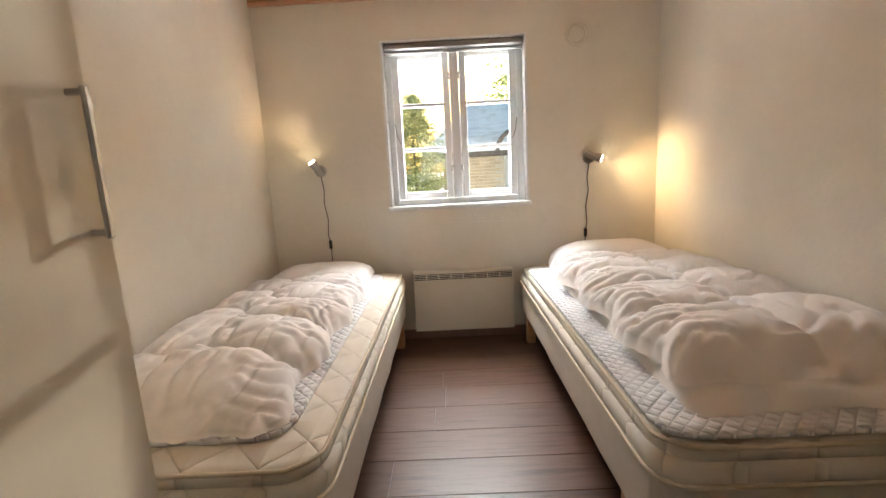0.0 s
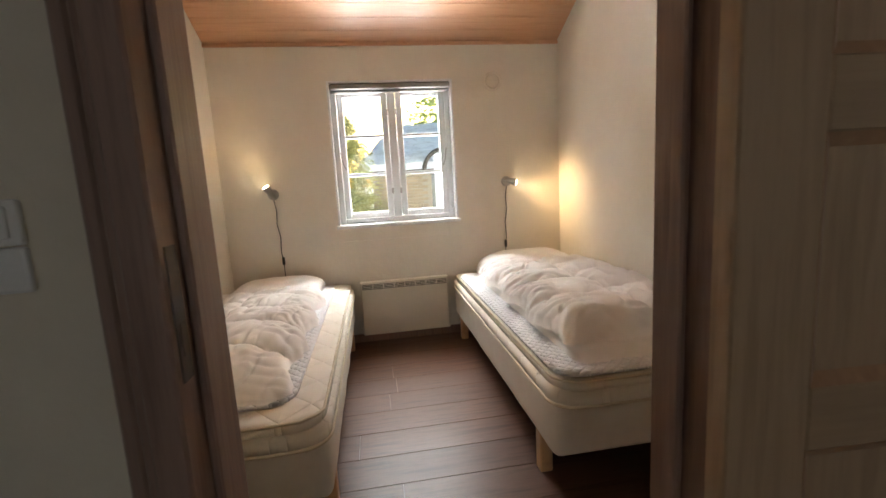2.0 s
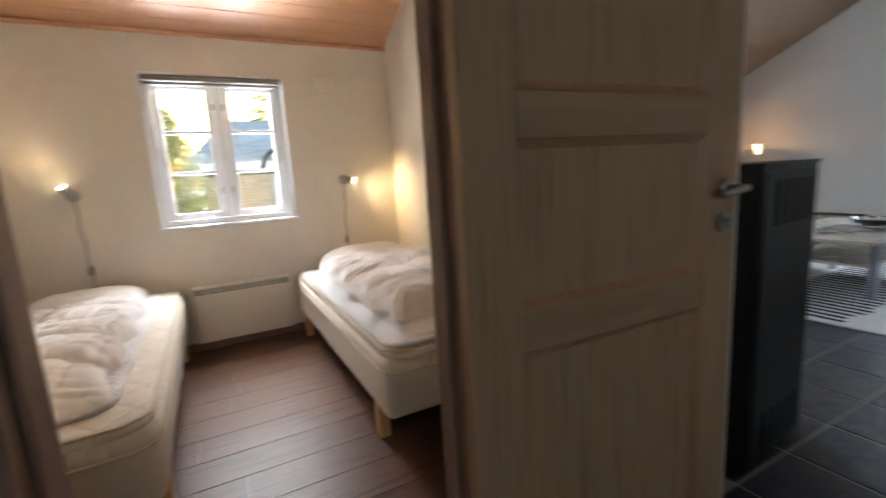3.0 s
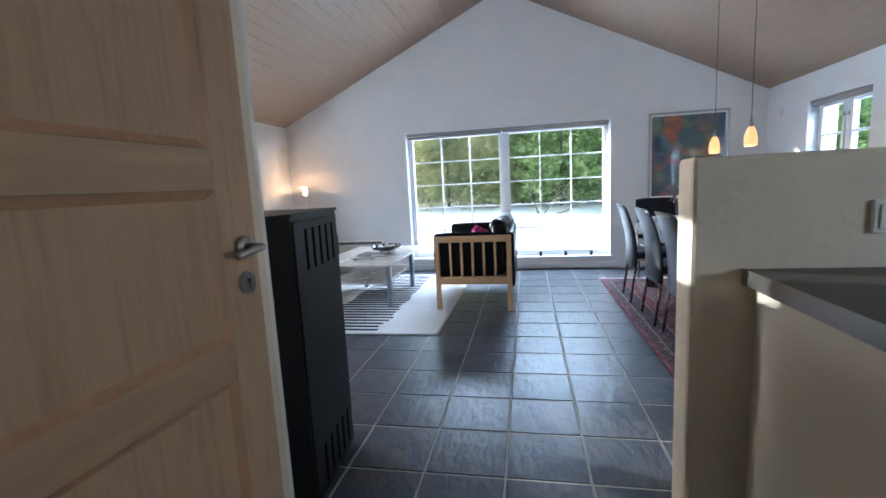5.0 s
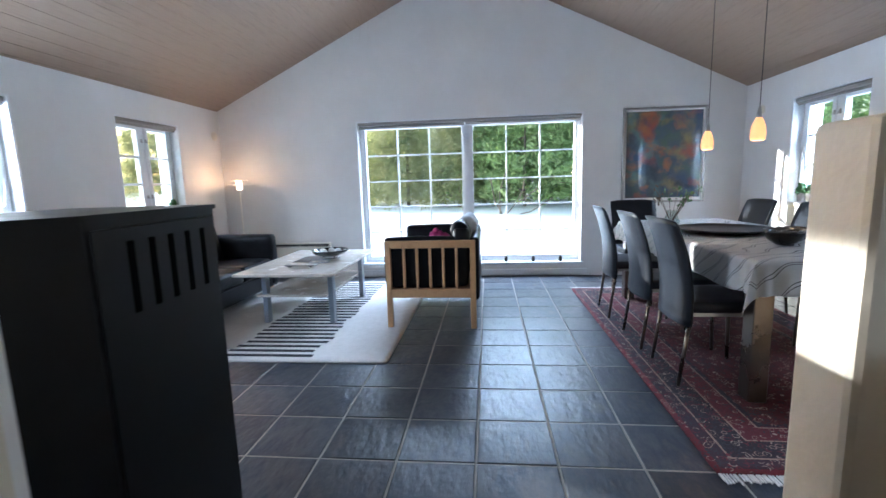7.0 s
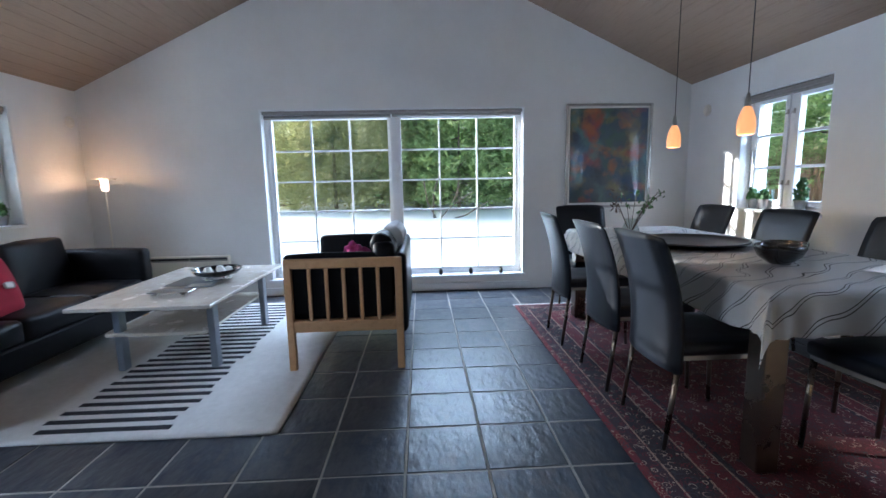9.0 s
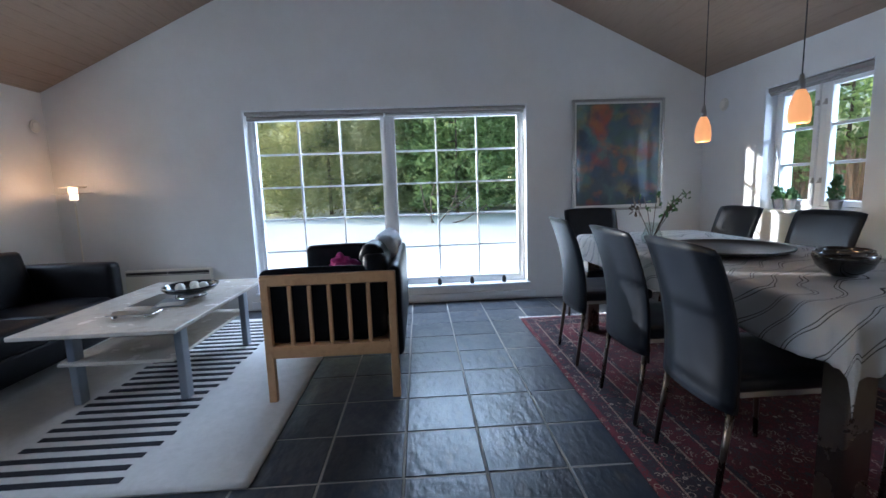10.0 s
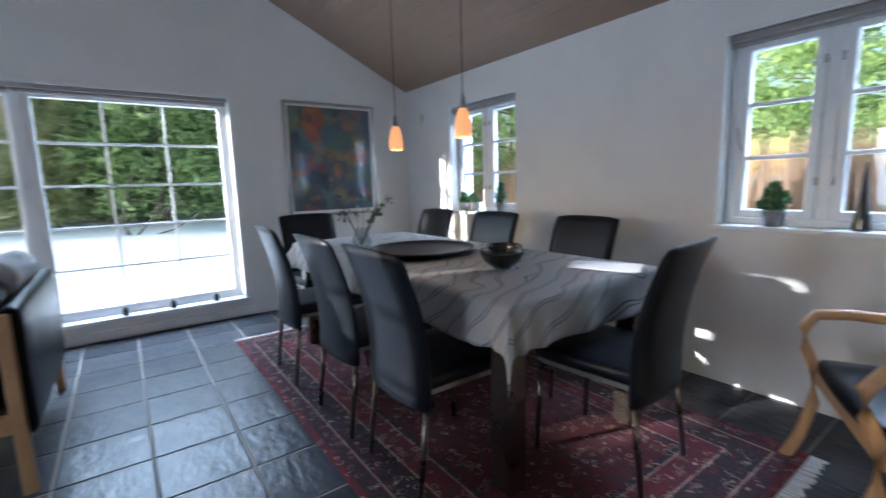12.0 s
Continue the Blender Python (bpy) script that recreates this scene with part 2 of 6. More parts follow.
# ramp ends put sunlit tips and shaded hollows into the leaf colour
CONIFER = foliage("conifer_needles", [(0.08, 0.11, 0.04), (0.38, 0.39, 0.17), (0.62, 0.57, 0.30)], 0.9)
BROADLEAF = foliage("evergreen_leaves", [(0.12, 0.20, 0.06), (0.40, 0.53, 0.20), (0.62, 0.72, 0.34)], 1.0)
DRYGRASS = surface("dry_reed", [(0.30, 0.20, 0.13), (0.42, 0.29, 0.20)], 3, 0.9, bump=0, spread=0.1)
BARK = surface("bark", [(0.08, 0.06, 0.045), (0.16, 0.12, 0.09)], 8, 0.9, stretch=(3, 3, 0.7), bump=0.5, bump_scale=30)
THATCH = surface("snowy_thatch", [(0.62, 0.63, 0.65), (0.84, 0.85, 0.87), (0.50, 0.48, 0.46)], 2.2, 0.9, stretch=(1, 1, 1), bump=0.6, bump_scale=30, bump_size=0.02)
THATCH_EDGE = surface("dark_thatch_edge", [(0.06, 0.05, 0.045), (0.12, 0.10, 0.08)], 9, 0.95)
YELLOW_BRICK = surface("yellow_brick", [(0.40, 0.31, 0.21), (0.52, 0.42, 0.30)], 5, 0.85, spread=0.12)
MORTAR = surface("mortar", [(0.42, 0.38, 0.32), (0.50, 0.46, 0.40)], 9, 0.9)
GLASS = clear_glass("window_glass")
BOWL_GLASS = clear_glass("vase_glass", 0.03, (0.9, 0.93, 0.92))
LAMP_BULB = glowing("halogen_bulb", (1.0, 0.74, 0.40), 16)
PENDANT = glowing("lit_opal_glass", (1.0, 0.40, 0.13), 0.28)
FLOORLAMP = glowing("lit_lamp_shade", (1.0, 0.66, 0.40), 1.05)


def quilted(name):
    m, n, l, b = material(name)
    tc = n.new("ShaderNodeTexCoord")
    mp = n.new("ShaderNodeMapping")
    mp.inputs["Rotation"].default_value = (0, 0, radians(45))
    l.new(tc.outputs["Object"], mp.inputs[0])
    sep = n.new("ShaderNodeSeparateXYZ")
    l.new(mp.outputs[0], sep.inputs[0])
    waves = []
    for k in (0, 1):
        s = n.new("ShaderNodeMath")
        s.operation = "MULTIPLY"
        s.inputs[1].default_value = 26.0
        l.new(sep.outputs[k], s.inputs[0])
        w = n.new("ShaderNodeMath")
        w.operation = "SINE"
        l.new(s.outputs[0], w.inputs[0])
        a = n.new("ShaderNodeMath")
        a.operation = "ABSOLUTE"
        l.new(w.outputs[0], a.inputs[0])
        r = n.new("ShaderNodeMath")
        r.operation = "POWER"
        r.inputs[1].default_value = 0.4
        l.new(a.outputs[0], r.inputs[0])
        waves.append(r)
    mn = n.new("ShaderNodeMath")
    mn.operation = "MINIMUM"
    l.new(waves[0].outputs[0], mn.inputs[0])
    l.new(waves[1].outputs[0], mn.inputs[1])
    bp = n.new("ShaderNodeBump")
    bp.inputs["Strength"].default_value, bp.inputs["Distance"].default_value = 0.8, 0.012
    l.new(mn.outputs[0], bp.inputs["Height"])
    l.new(bp.outputs[0], b.inputs["Normal"])
    no = n.new("ShaderNodeTexNoise")
    no.inputs["Scale"].default_value = 12
    cr = n.new("ShaderNodeValToRGB")
    cr.color_ramp.elements[0].color, cr.color_ramp.elements[1].color = (0.68, 0.62, 0.52, 1), (0.74, 0.69, 0.60, 1)
    l.new(no.outputs[0], cr.inputs[0])
    l.new(cr.outputs[0], b.inputs["Base Color"])
    b.inputs["Roughness"].default_value = 0.85
    return m


QUILT = quilted("quilted_mattress_fabric")


def cloth_with_lines(name):
    """White cloth with flowing pairs of thin dark lines."""
    m, n, l, b = material(name)
    tc = n.new("ShaderNodeTexCoord")
    mp = n.new("ShaderNodeMapping")
    mp.inputs["Rotation"].default_value = (0, 0, radians(20))
    l.new(tc.outputs["Object"], mp.inputs[0])
    w = n.new("ShaderNodeTexWave")
    w.bands_direction = "DIAGONAL"
    w.inputs["Scale"].default_value, w.inputs["Distortion"].default_value, w.inputs["Detail"].default_value, w.inputs["Detail Scale"].default_value = 2.3, 7.0, 1.0, 1.1
    l.new(mp.outputs[0], w.inputs[0])
    cr = n.new("ShaderNodeValToRGB")
    cr.color_ramp.interpolation = "LINEAR"
    els = cr.color_ramp.elements
    els[0].position, els[0].color = 0.0, (0.68, 0.67, 0.65, 1)
    els[1].position, els[1].color = 1.0, (0.68, 0.67, 0.65, 1)
    for p, c in ((0.35, 0.68), (0.37, 0.03), (0.405, 0.03), (0.425, 0.68), (0.57, 0.68), (0.59, 0.03), (0.625, 0.03), (0.645, 0.68)):
        e = els.new(p)
        e.color = (c, c, c, 1)
    l.new(w.outputs["Fac"], cr.inputs[0])
    l.new(cr.outputs[0], b.inputs["Base Color"])
    b.inputs["Roughness"].default_value = 0.7
    no = n.new("ShaderNodeTexNoise")
    no.inputs["Scale"].default_value = 9
    bp = n.new("ShaderNodeBump")
    bp.inputs["Strength"].default_value, bp.inputs["Distance"].default_value = 0.25, 0.01
    l.new(no.outputs[0], bp.inputs["Height"])
    l.new(bp.outputs[0], b.inputs["Normal"])
    return m


LINE_CLOTH = cloth_with_lines("white_cloth_dark_lines")


def oriental(name, half_x, half_y):
    """Wine-red carpet: bordered bands and a scattered floral field."""
    m, n, l, b = material(name)

    def calc(op, a, c=None):
        q = n.new("ShaderNodeMath")
        q.operation = op
        for i, v in enumerate((a, c)):
            if v is None:
                continue
            if isinstance(v, (int, float)):
                q.inputs[i].default_value = v
            else:
                l.new(v, q.inputs[i])
        return q.outputs[0]

    tc = n.new("ShaderNodeTexCoord")
    sep = n.new("ShaderNodeSeparateXYZ")
    l.new(tc.outputs["Object"], sep.inputs[0])
    edge = calc("MINIMUM", calc("SUBTRACT", half_x, calc("ABSOLUTE", sep.outputs[0])), calc("SUBTRACT", half_y, calc("ABSOLUTE", sep.outputs[1])))
    bands = n.new("ShaderNodeValToRGB")
    bands.color_ramp.interpolation = "CONSTANT"
    els = bands.color_ramp.elements
    els[0].color = (0.095, 0.008, 0.013, 1)
    els[1].position, els[1].color = 0.62, (0.062, 0.007, 0.010, 1)
    for p, c in ((0.05, (0.035, 0.012, 0.018)), (0.16, (0.27, 0.17, 0.12)), (0.175, (0.02, 0.010, 0.014)), (0.38, (0.27, 0.17, 0.12)), (0.395, (0.085, 0.008, 0.013)), (0.56, (0.25, 0.16, 0.12)), (0.575, (0.02, 0.010, 0.018))):
        e = els.new(p)
        e.color = (*c, 1)
    l.new(calc("MULTIPLY", edge, 1.7), bands.inputs[0])
    v1 = n.new("ShaderNodeTexVoronoi")
    v1.inputs["Scale"].default_value = 34
    l.new(tc.outputs["Object"], v1.inputs["Vector"])
    ring = calc("MULTIPLY", calc("SINE", calc("MULTIPLY", v1.outputs["Distance"], 15.0)), 0.5)
    no = n.new("ShaderNodeTexNoise")
    no.inputs["Scale"].default_value, no.inputs["Detail"].default_value = 42, 3
    l.new(tc.outputs["Object"], no.inputs["Vector"])
    fac = calc("GREATER_THAN", calc("ADD", ring, no.outputs[0]), 0.86)
    flower = n.new("ShaderNodeValToRGB")
    flower.color_ramp.interpolation = "CONSTANT"
    fe = flower.color_ramp.elements
    fe[0].color, fe[1].color = (0.24, 0.15, 0.115, 1), (0.014, 0.014, 0.03, 1)
    for p, c in ((0.25, (0.12, 0.012, 0.018)), (0.5, (0.03, 0.03, 0.035)), (0.72, (0.30, 0.22, 0.17))):
        e = fe.new(p)
        e.color = (*c, 1)
    fe[-1].position = 0.86
    l.new(v1.outputs["Color"], flower.inputs[0])
    mix = n.new("ShaderNodeMix")
    mix.data_type = "RGBA"
    l.new(fac, mix.inputs[0])
    l.new(bands.outputs[0], mix.inputs[6])
    l.new(flower.outputs[0], mix.inputs[7])
    l.new(mix.outputs[2], b.inputs["Base Color"])
    b.inputs["Roughness"].default_value = 0.95
    fine = n.new("ShaderNodeTexNoise")
    fine.inputs["Scale"].default_value = 400
    bp = n.new("ShaderNodeBump")
    bp.inputs["Strength"].default_value, bp.inputs["Distance"].default_value = 0.6, 0.003
    l.new(fine.outputs[0], bp.inputs["Height"])
    l.new(bp.outputs[0], b.inputs["Normal"])
    return m


def abstract_paint(name):
    """Soft, overlapping blotches of muted colour behind glass."""
    m, n, l, b = material(name)
    tc = n.new("ShaderNodeTexCoord")
    colour = None
    layers = (((0.05, 0.07, 0.09), 2.0, 0.30, 0.5), ((0.05, 0.11, 0.18), 3.0, 0.48, 0.60), ((0.06, 0.12, 0.06), 3.6, 0.52, 0.60), ((0.34, 0.24, 0.05), 3.4, 0.55, 0.63), ((0.03, 0.06, 0.14), 4.2, 0.55, 0.60), ((0.32, 0.06, 0.03), 4.0, 0.575, 0.63), ((0.10, 0.19, 0.20), 5.0, 0.57, 0.63), ((0.36, 0.13, 0.04), 5.5, 0.60, 0.66), ((0.02, 0.03, 0.05), 6.0, 0.58, 0.64))
    for k, (c, scale, a, z) in enumerate(layers):
        mp, no, mr, mx = n.new("ShaderNodeMapping"), n.new("ShaderNodeTexNoise"), n.new("ShaderNodeMapRange"), n.new("ShaderNodeMix")
        mp.inputs["Location"].default_value = (k * 3.7, k * 5.3 + 1.1, k * 2.9)
        l.new(tc.outputs["Object"], mp.inputs[0])
        no.inputs["Scale"].default_value, no.inputs["Detail"].default_value, no.inputs["Distortion"].default_value = scale * 0.85, 3.5, 0.3
        l.new(mp.outputs[0], no.inputs["Vector"])
        l.new(no.outputs[0], mr.inputs[0])
        mr.inputs[1].default_value, mr.inputs[2].default_value, mr.inputs[4].default_value = a - 0.02, z + 0.07, 0.85
        mx.data_type = "RGBA"
        l.new(mr.outputs[0], mx.inputs[0])
        mx.inputs[6].default_value, mx.inputs[7].default_value = (0.10, 0.13, 0.12, 1), (*c, 1)
        if colour is not None:
            l.new(colour, mx.inputs[6])
        colour = mx.outputs[2]
    l.new(colour, b.inputs["Base Color"])
    b.inputs["Roughness"].default_value = 0.5
    b.inputs["Coat Weight"].default_value, b.inputs["Coat Roughness"].default_value = 1.0, 0.02
    return m


PAINTED = abstract_paint("abstract_paint")


# ---- building helpers ----
def add_mesh(bm, other, m=None):
    """Merges the bmesh other into bm, moved by m."""
    if m is not None:
        bmesh.ops.transform(other, matrix=m, verts=other.verts[:])
    tmp = bpy.data.meshes.new("tmp")
    other.to_mesh(tmp)
    other.free()
    bm.from_mesh(tmp)
    bpy.data.meshes.remove(tmp)
    return bm


def box(a, b, bevel=0.0, seg=2):
    bm = bmesh.new()
    bmesh.ops.create_cube(bm, size=1)
    for v in bm.verts:
        v.co = Vector([a[i] + (v.co[i] + 0.5) * (b[i] - a[i]) for i in range(3)])
    if bevel:
        bmesh.ops.bevel(bm, geom=bm.edges[:], offset=bevel, segments=seg, profile=0.5, affect="EDGES")
    return bm


def boxes(*items):
    bm = bmesh.new()
    for it in items:
        add_mesh(bm, box(*it))
    return bm


def rod(p, q, r0, r1=None, seg=12):
    """A round bar from p to q."""
    p, q = Vector(p), Vector(q)
    bm = bmesh.new()
    d = q - p
    bmesh.ops.create_cone(bm, cap_ends=True, segments=seg, radius1=r0, radius2=r0 if r1 is None else r1, depth=d.length)
    bmesh.ops.transform(bm, matrix=Matrix.Translation((p + q) / 2) @ d.to_track_quat("Z", "Y").to_matrix().to_4x4(), verts=bm.verts[:])
    return bm


def turned(profile, seg=24, centre=(0, 0, 0)):
    """A solid of revolution about z from (radius, height) pairs."""
    bm = bmesh.new()
    rings = []
    for r, z in profile:
        rings.append([bm.verts.new((centre[0] + r * math.cos(2 * math.pi * k / seg), centre[1] + r * math.sin(2 * math.pi * k / seg), centre[2] + z)) for k in range(seg)])
    for a, b in zip(rings, rings[1:]):
        for k in range(seg):
            bm.faces.new((a[k], a[(k + 1) % seg], b[(k + 1) % seg], b[k]))
    bm.faces.new(rings[0][::-1])
    bm.faces.new(rings[-1])
    bmesh.ops.recalc_face_normals(bm, faces=bm.faces[:])
    return bm


def swept(points, radius, seg=8, closed=False):
    """A round cord along points."""
    pts = [Vector(p) for p in points]
    bm = bmesh.new()
    rings = []
    for i, p in enumerate(pts):
        a = pts[i - 1] if (i or closed) else p
        b = pts[(i + 1) % len(pts)] if (i + 1 < len(pts) or closed) else p
        q = (b - a).to_track_quat("Z", "Y")
        rings.append([bm.verts.new(p + q @ Vector((radius * math.cos(2 * math.pi * k / seg), radius * math.sin(2 * math.pi * k / seg), 0))) for k in range(seg)])
    pairs = list(zip(rings, rings[1:]))
    if closed:
        pairs.append((rings[-1], rings[0]))
    for a, b in pairs:
        for k in range(seg):
            bm.faces.new((a[k], a[(k + 1) % seg], b[(k + 1) % seg], b[k]))
    if not closed:
        bm.faces.new(rings[0][::-1])
        bm.faces.new(rings[-1])
    bmesh.ops.recalc_face_normals(bm, faces=bm.faces[:])
    return bm


def prism(x0, x1, pts, axis=0):
    """A prism along x (or y, z) over (y, z) points."""
    bm = bmesh.new()
    put = {0: lambda x, p: (x, p[0], p[1]), 1: lambda x, p: (p[0], x, p[1]), 2: lambda x, p: (p[0], p[1], x)}[axis]
    a = [bm.verts.new(put(x0, p)) for p in pts]
    b = [bm.verts.new(put(x1, p)) for p in pts]
    bm.faces.new(a)
    bm.faces.new(b[::-1])
    for i in range(len(pts)):
        j = (i + 1) % len(pts)
        bm.faces.new((a[i], b[i], b[j], a[j]))
    bmesh.ops.recalc_face_normals(bm, faces=bm.faces[:])
    return bm


def soft_block(a, b, nx, ny, corner, shape, base=None):
    """A closed soft body over the rectangle a-b: shape(u, v) gives the top's height; its outline has rounded corners."""
    bm = bmesh.new()
    cx, cy, hx, hy = (a[0] + b[0]) / 2, (a[1] + b[1]) / 2, (b[0] - a[0]) / 2, (b[1] - a[1]) / 2
    top, low = [], []
    for j in range(ny + 1):
        rt, rl = [], []
        for i in range(nx + 1):
            u, v = 2 * i / nx - 1, 2 * j / ny - 1
            x, y = u * hx, v * hy
            ex, ey = abs(x) - (hx - corner), abs(y) - (hy - corner)
            if ex > 0 and ey > 0:
                d = math.hypot(ex, ey)
                m = max(ex, ey)
                if d > 1e-6:
                    x = math.copysign(hx - corner + ex * m / d, x)
                    y = math.copysign(hy - corner + ey * m / d, y)
            rt.append(bm.verts.new((cx + x, cy + y, shape(u, v))))
            rl.append(bm.verts.new((cx + x, cy + y, a[2] if base is None else base(u, v))))
        top.append(rt)
        low.append(rl)
    for j in range(ny):
        for i in range(nx):
            bm.faces.new((top[j][i], top[j][i + 1], top[j + 1][i + 1], top[j + 1][i]))
            bm.faces.new((low[j][i], low[j + 1][i], low[j + 1][i + 1], low[j][i + 1]))
    for i in range(nx):
        bm.faces.new((low[0][i], low[0][i + 1], top[0][i + 1], top[0][i]))
        bm.faces.new((top[ny][i], top[ny][i + 1], low[ny][i + 1], low[ny][i]))
    for j in range(ny):
        bm.faces.new((top[j][0], top[j + 1][0], low[j + 1][0], low[j][0]))
        bm.faces.new((low[j][nx], low[j + 1][nx], top[j + 1][nx], top[j][nx]))
    return bm


def part(name, bm, mat, parent=None, label="", smooth=False):
    me = bpy.data.meshes.new(name)
    bm.to_mesh(me)
    bm.free()
    me.materials.append(mat)
    if smooth:
        me.polygons.foreach_set("use_smooth", [True] * len(me.polygons))
    ob = new(name, me)
    ob.parent = parent
    return tagged(ob, label)


def thing(name, label, category, group="", kind="", m=None):
    ob = new(name)
    if m is not None:
        ob.matrix_world = m
    return tagged(ob, label, category, group, kind)


def structure(name, bm, mat, label, category):
    return tagged(part(name, bm, mat), label, category, kind="structure")


# ---- the shell ----
EAVE, RIDGE, RIDGE_Y = 2.13, 3.62, -0.235
NORTH, SOUTH, GABLE = 2.9, -3.37, 6.395
WEST = -2.6


def roof_z(y):
    return RIDGE - abs(y - RIDGE_Y) * (RIDGE - EAVE) / (NORTH - RIDGE_Y)


def long_wall(y0, y1, x0, x1, z1, holes):
    bm = bmesh.new()
    x = x0
    for a, b, c, d in sorted(holes):
        add_mesh(bm, boxes(((x, y0, -0.1), (a, y1, z1)), ((a, y0, -0.1), (b, y1, c)), ((a, y0, d), (b, y1, z1))))
        x = b
    return add_mesh(bm, box((x, y0, -0.1), (x1, y1, z1)))


WIN_BED = (-0.18, 0.69, 0.885, 1.885)
WIN_NA = (4.79, 5.64, 0.87, 1.87)
WIN_NB = (2.62, 3.89, 0.55, 1.87)
WIN_SC = (4.73, 5.62, 0.865, 1.865)
WIN_SD = (2.36, 3.23, 0.87, 1.87)
# unseen opening, assumed for the kitchen fill lamp
ASSUMED_WIN_KIT = (-0.7, 0.3, 0.95, 1.87)
structure("wall_north", long_wall(NORTH, 3.17, 1.51, 6.7, EAVE, [WIN_NA, WIN_NB]), PLASTER, "white plastered outer wall with two windows", "wall")
structure("wall_bedroom_north", long_wall(NORTH, 3.17, WEST - 0.3, 1.51, EAVE, [WIN_BED]), CREAM, "cream plastered bedroom wall with a window", "wall")
structure("wall_south", long_wall(SOUTH - 0.27, SOUTH, WEST - 0.3, 6.7, EAVE, [WIN_SC, WIN_SD, ASSUMED_WIN_KIT]), PLASTER, "white plastered outer wall with windows", "wall")
bm = boxes(((GABLE, SOUTH, -0.1), (6.7, -1.599, EAVE)), ((GABLE, 1.125, -0.1), (6.7, NORTH, EAVE)), ((GABLE, -1.599, -0.1), (6.7, 1.125, 0.16)), ((GABLE, -1.599, 1.933), (6.7, 1.125, EAVE)))
add_mesh(bm, prism(GABLE, 6.7, [(SOUTH, EAVE), (NORTH, EAVE), (RIDGE_Y, RIDGE)]))
structure("wall_gable", bm, PLASTER, "white plastered gable wall with a large window", "wall")
structure("wall_west", prism(WEST - 0.3, WEST, [(SOUTH, -0.1), (NORTH, -0.1), (NORTH, EAVE), (RIDGE_Y, RIDGE), (SOUTH, EAVE)]), PLASTER, "plain white plastered end wall", "wall")
structure("wall_bedroom_west", prism(-1.03, -0.93, [(0.335, -0.1), (NORTH, -0.1), (NORTH, EAVE), (0.335, roof_z(0.335))]), CREAM, "cream plastered bedroom side wall", "wall")
structure("wall_bedroom_east", prism(1.476, 1.490, [(0.335, -0.1), (NORTH, -0.1), (NORTH, EAVE), (0.335, roof_z(0.335))]), CREAM, "cream plastered bedroom partition", "wall")
structure("wall_partition", prism(1.490, 1.51, [(0.25, -0.1), (NORTH, -0.1), (NORTH, EAVE), (0.25, roof_z(0.25))]), PLASTER, "white plastered partition beside the stove", "wall")
hall = boxes(((WEST, 0.25, -0.1), (-0.195, 0.28, 3.3)), ((0.535, 0.25, -0.1), (1.490, 0.28, 3.3)), ((-0.195, 0.25, 1.99), (0.535, 0.28, 3.3)))
structure("wall_hall", hall, RAWWALL, "warm white plastered hall wall beside the door", "wall")
inner = boxes(((WEST, 0.28, -0.1), (-0.195, 0.372, 3.28)), ((0.535, 0.28, -0.1), (1.490, 0.335, 3.28)), ((-0.195, 0.28, 1.99), (0.535, 0.335, 3.28)))
structure("wall_bedroom_south", inner, CREAM, "cream plastered bedroom wall round the door", "wall")


def boarded(x0, x1, y0, y1, width, mat, name, label):
    """Tongue-and-groove boards along x under the slope from y0 to y1."""
    bm = bmesh.new()
    n = max(1, round(abs(y1 - y0) / width))
    for k in range(n):
        a = y0 + (y1 - y0) * k / n
        b = y0 + (y1 - y0) * (k + 1) / n
        g = 0.0025 if b > a else -0.0025
        pts = [(a, roof_z(a) + 0.006), (a + g, roof_z(a + g)), (b - g, roof_z(b - g)), (b, roof_z(b) + 0.006), (b, roof_z(b) + 0.06), (a, roof_z(a) + 0.06)]
        add_mesh(bm, prism(x0, x1, pts))
    return structure(name, bm, mat, label, "ceiling")


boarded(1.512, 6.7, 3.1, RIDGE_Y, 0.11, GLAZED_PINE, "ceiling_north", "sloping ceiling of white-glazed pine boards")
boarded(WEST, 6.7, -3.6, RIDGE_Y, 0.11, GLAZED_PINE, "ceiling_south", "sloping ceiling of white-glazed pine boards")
boarded(WEST, 1.512, 3.1, 0.33, 0.10, PINK_PINE, "ceiling_bedroom", "sloping bedroom ceiling of varnished pine boards")
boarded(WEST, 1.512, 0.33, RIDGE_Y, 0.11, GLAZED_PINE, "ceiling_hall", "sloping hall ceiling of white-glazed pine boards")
structure("roof", boxes(((WEST - 0.3, -3.64, 3.75), (6.7, 3.17, 3.8))), BARK, "plain dark roof deck over the house", "roof")

# skirting and trims
structure("baseboard_bedroom", boxes(((-0.93, 2.885, 0.03), (1.476, 2.9, 0.088))), FRAME_PINE, "low dark wooden baseboard under the radiator", "baseboard")
structure("trim_gable", boxes(((6.37, -1.66, 0.02), (6.395, 1.18, 0.085))), WHITE_PAINT, "white painted board under the large window", "trim")
structure("trim_ceiling", boxes(((-0.93, 2.88, 2.108), (1.476, 2.9, 2.128))), PINK_PINE, "thin pine cornice at the bedroom ceiling", "trim")
structure("trim_recess_bed", boxes(((-0.16, 2.893, 0.775), (0.62, 2.9, 0.783)), ((0.612, 2.893, 0.783), (0.62, 2.9, 0.87))), CREAM, "painted cable cover under the bedroom window", "trim")

# half-height wall to the kitchen
structure("wall_half", box((1.53, SOUTH, -0.1), (1.643, -0.93, 1.222), 0.012), RAWWALL, "chest-high warm white plastered half wall", "wall")


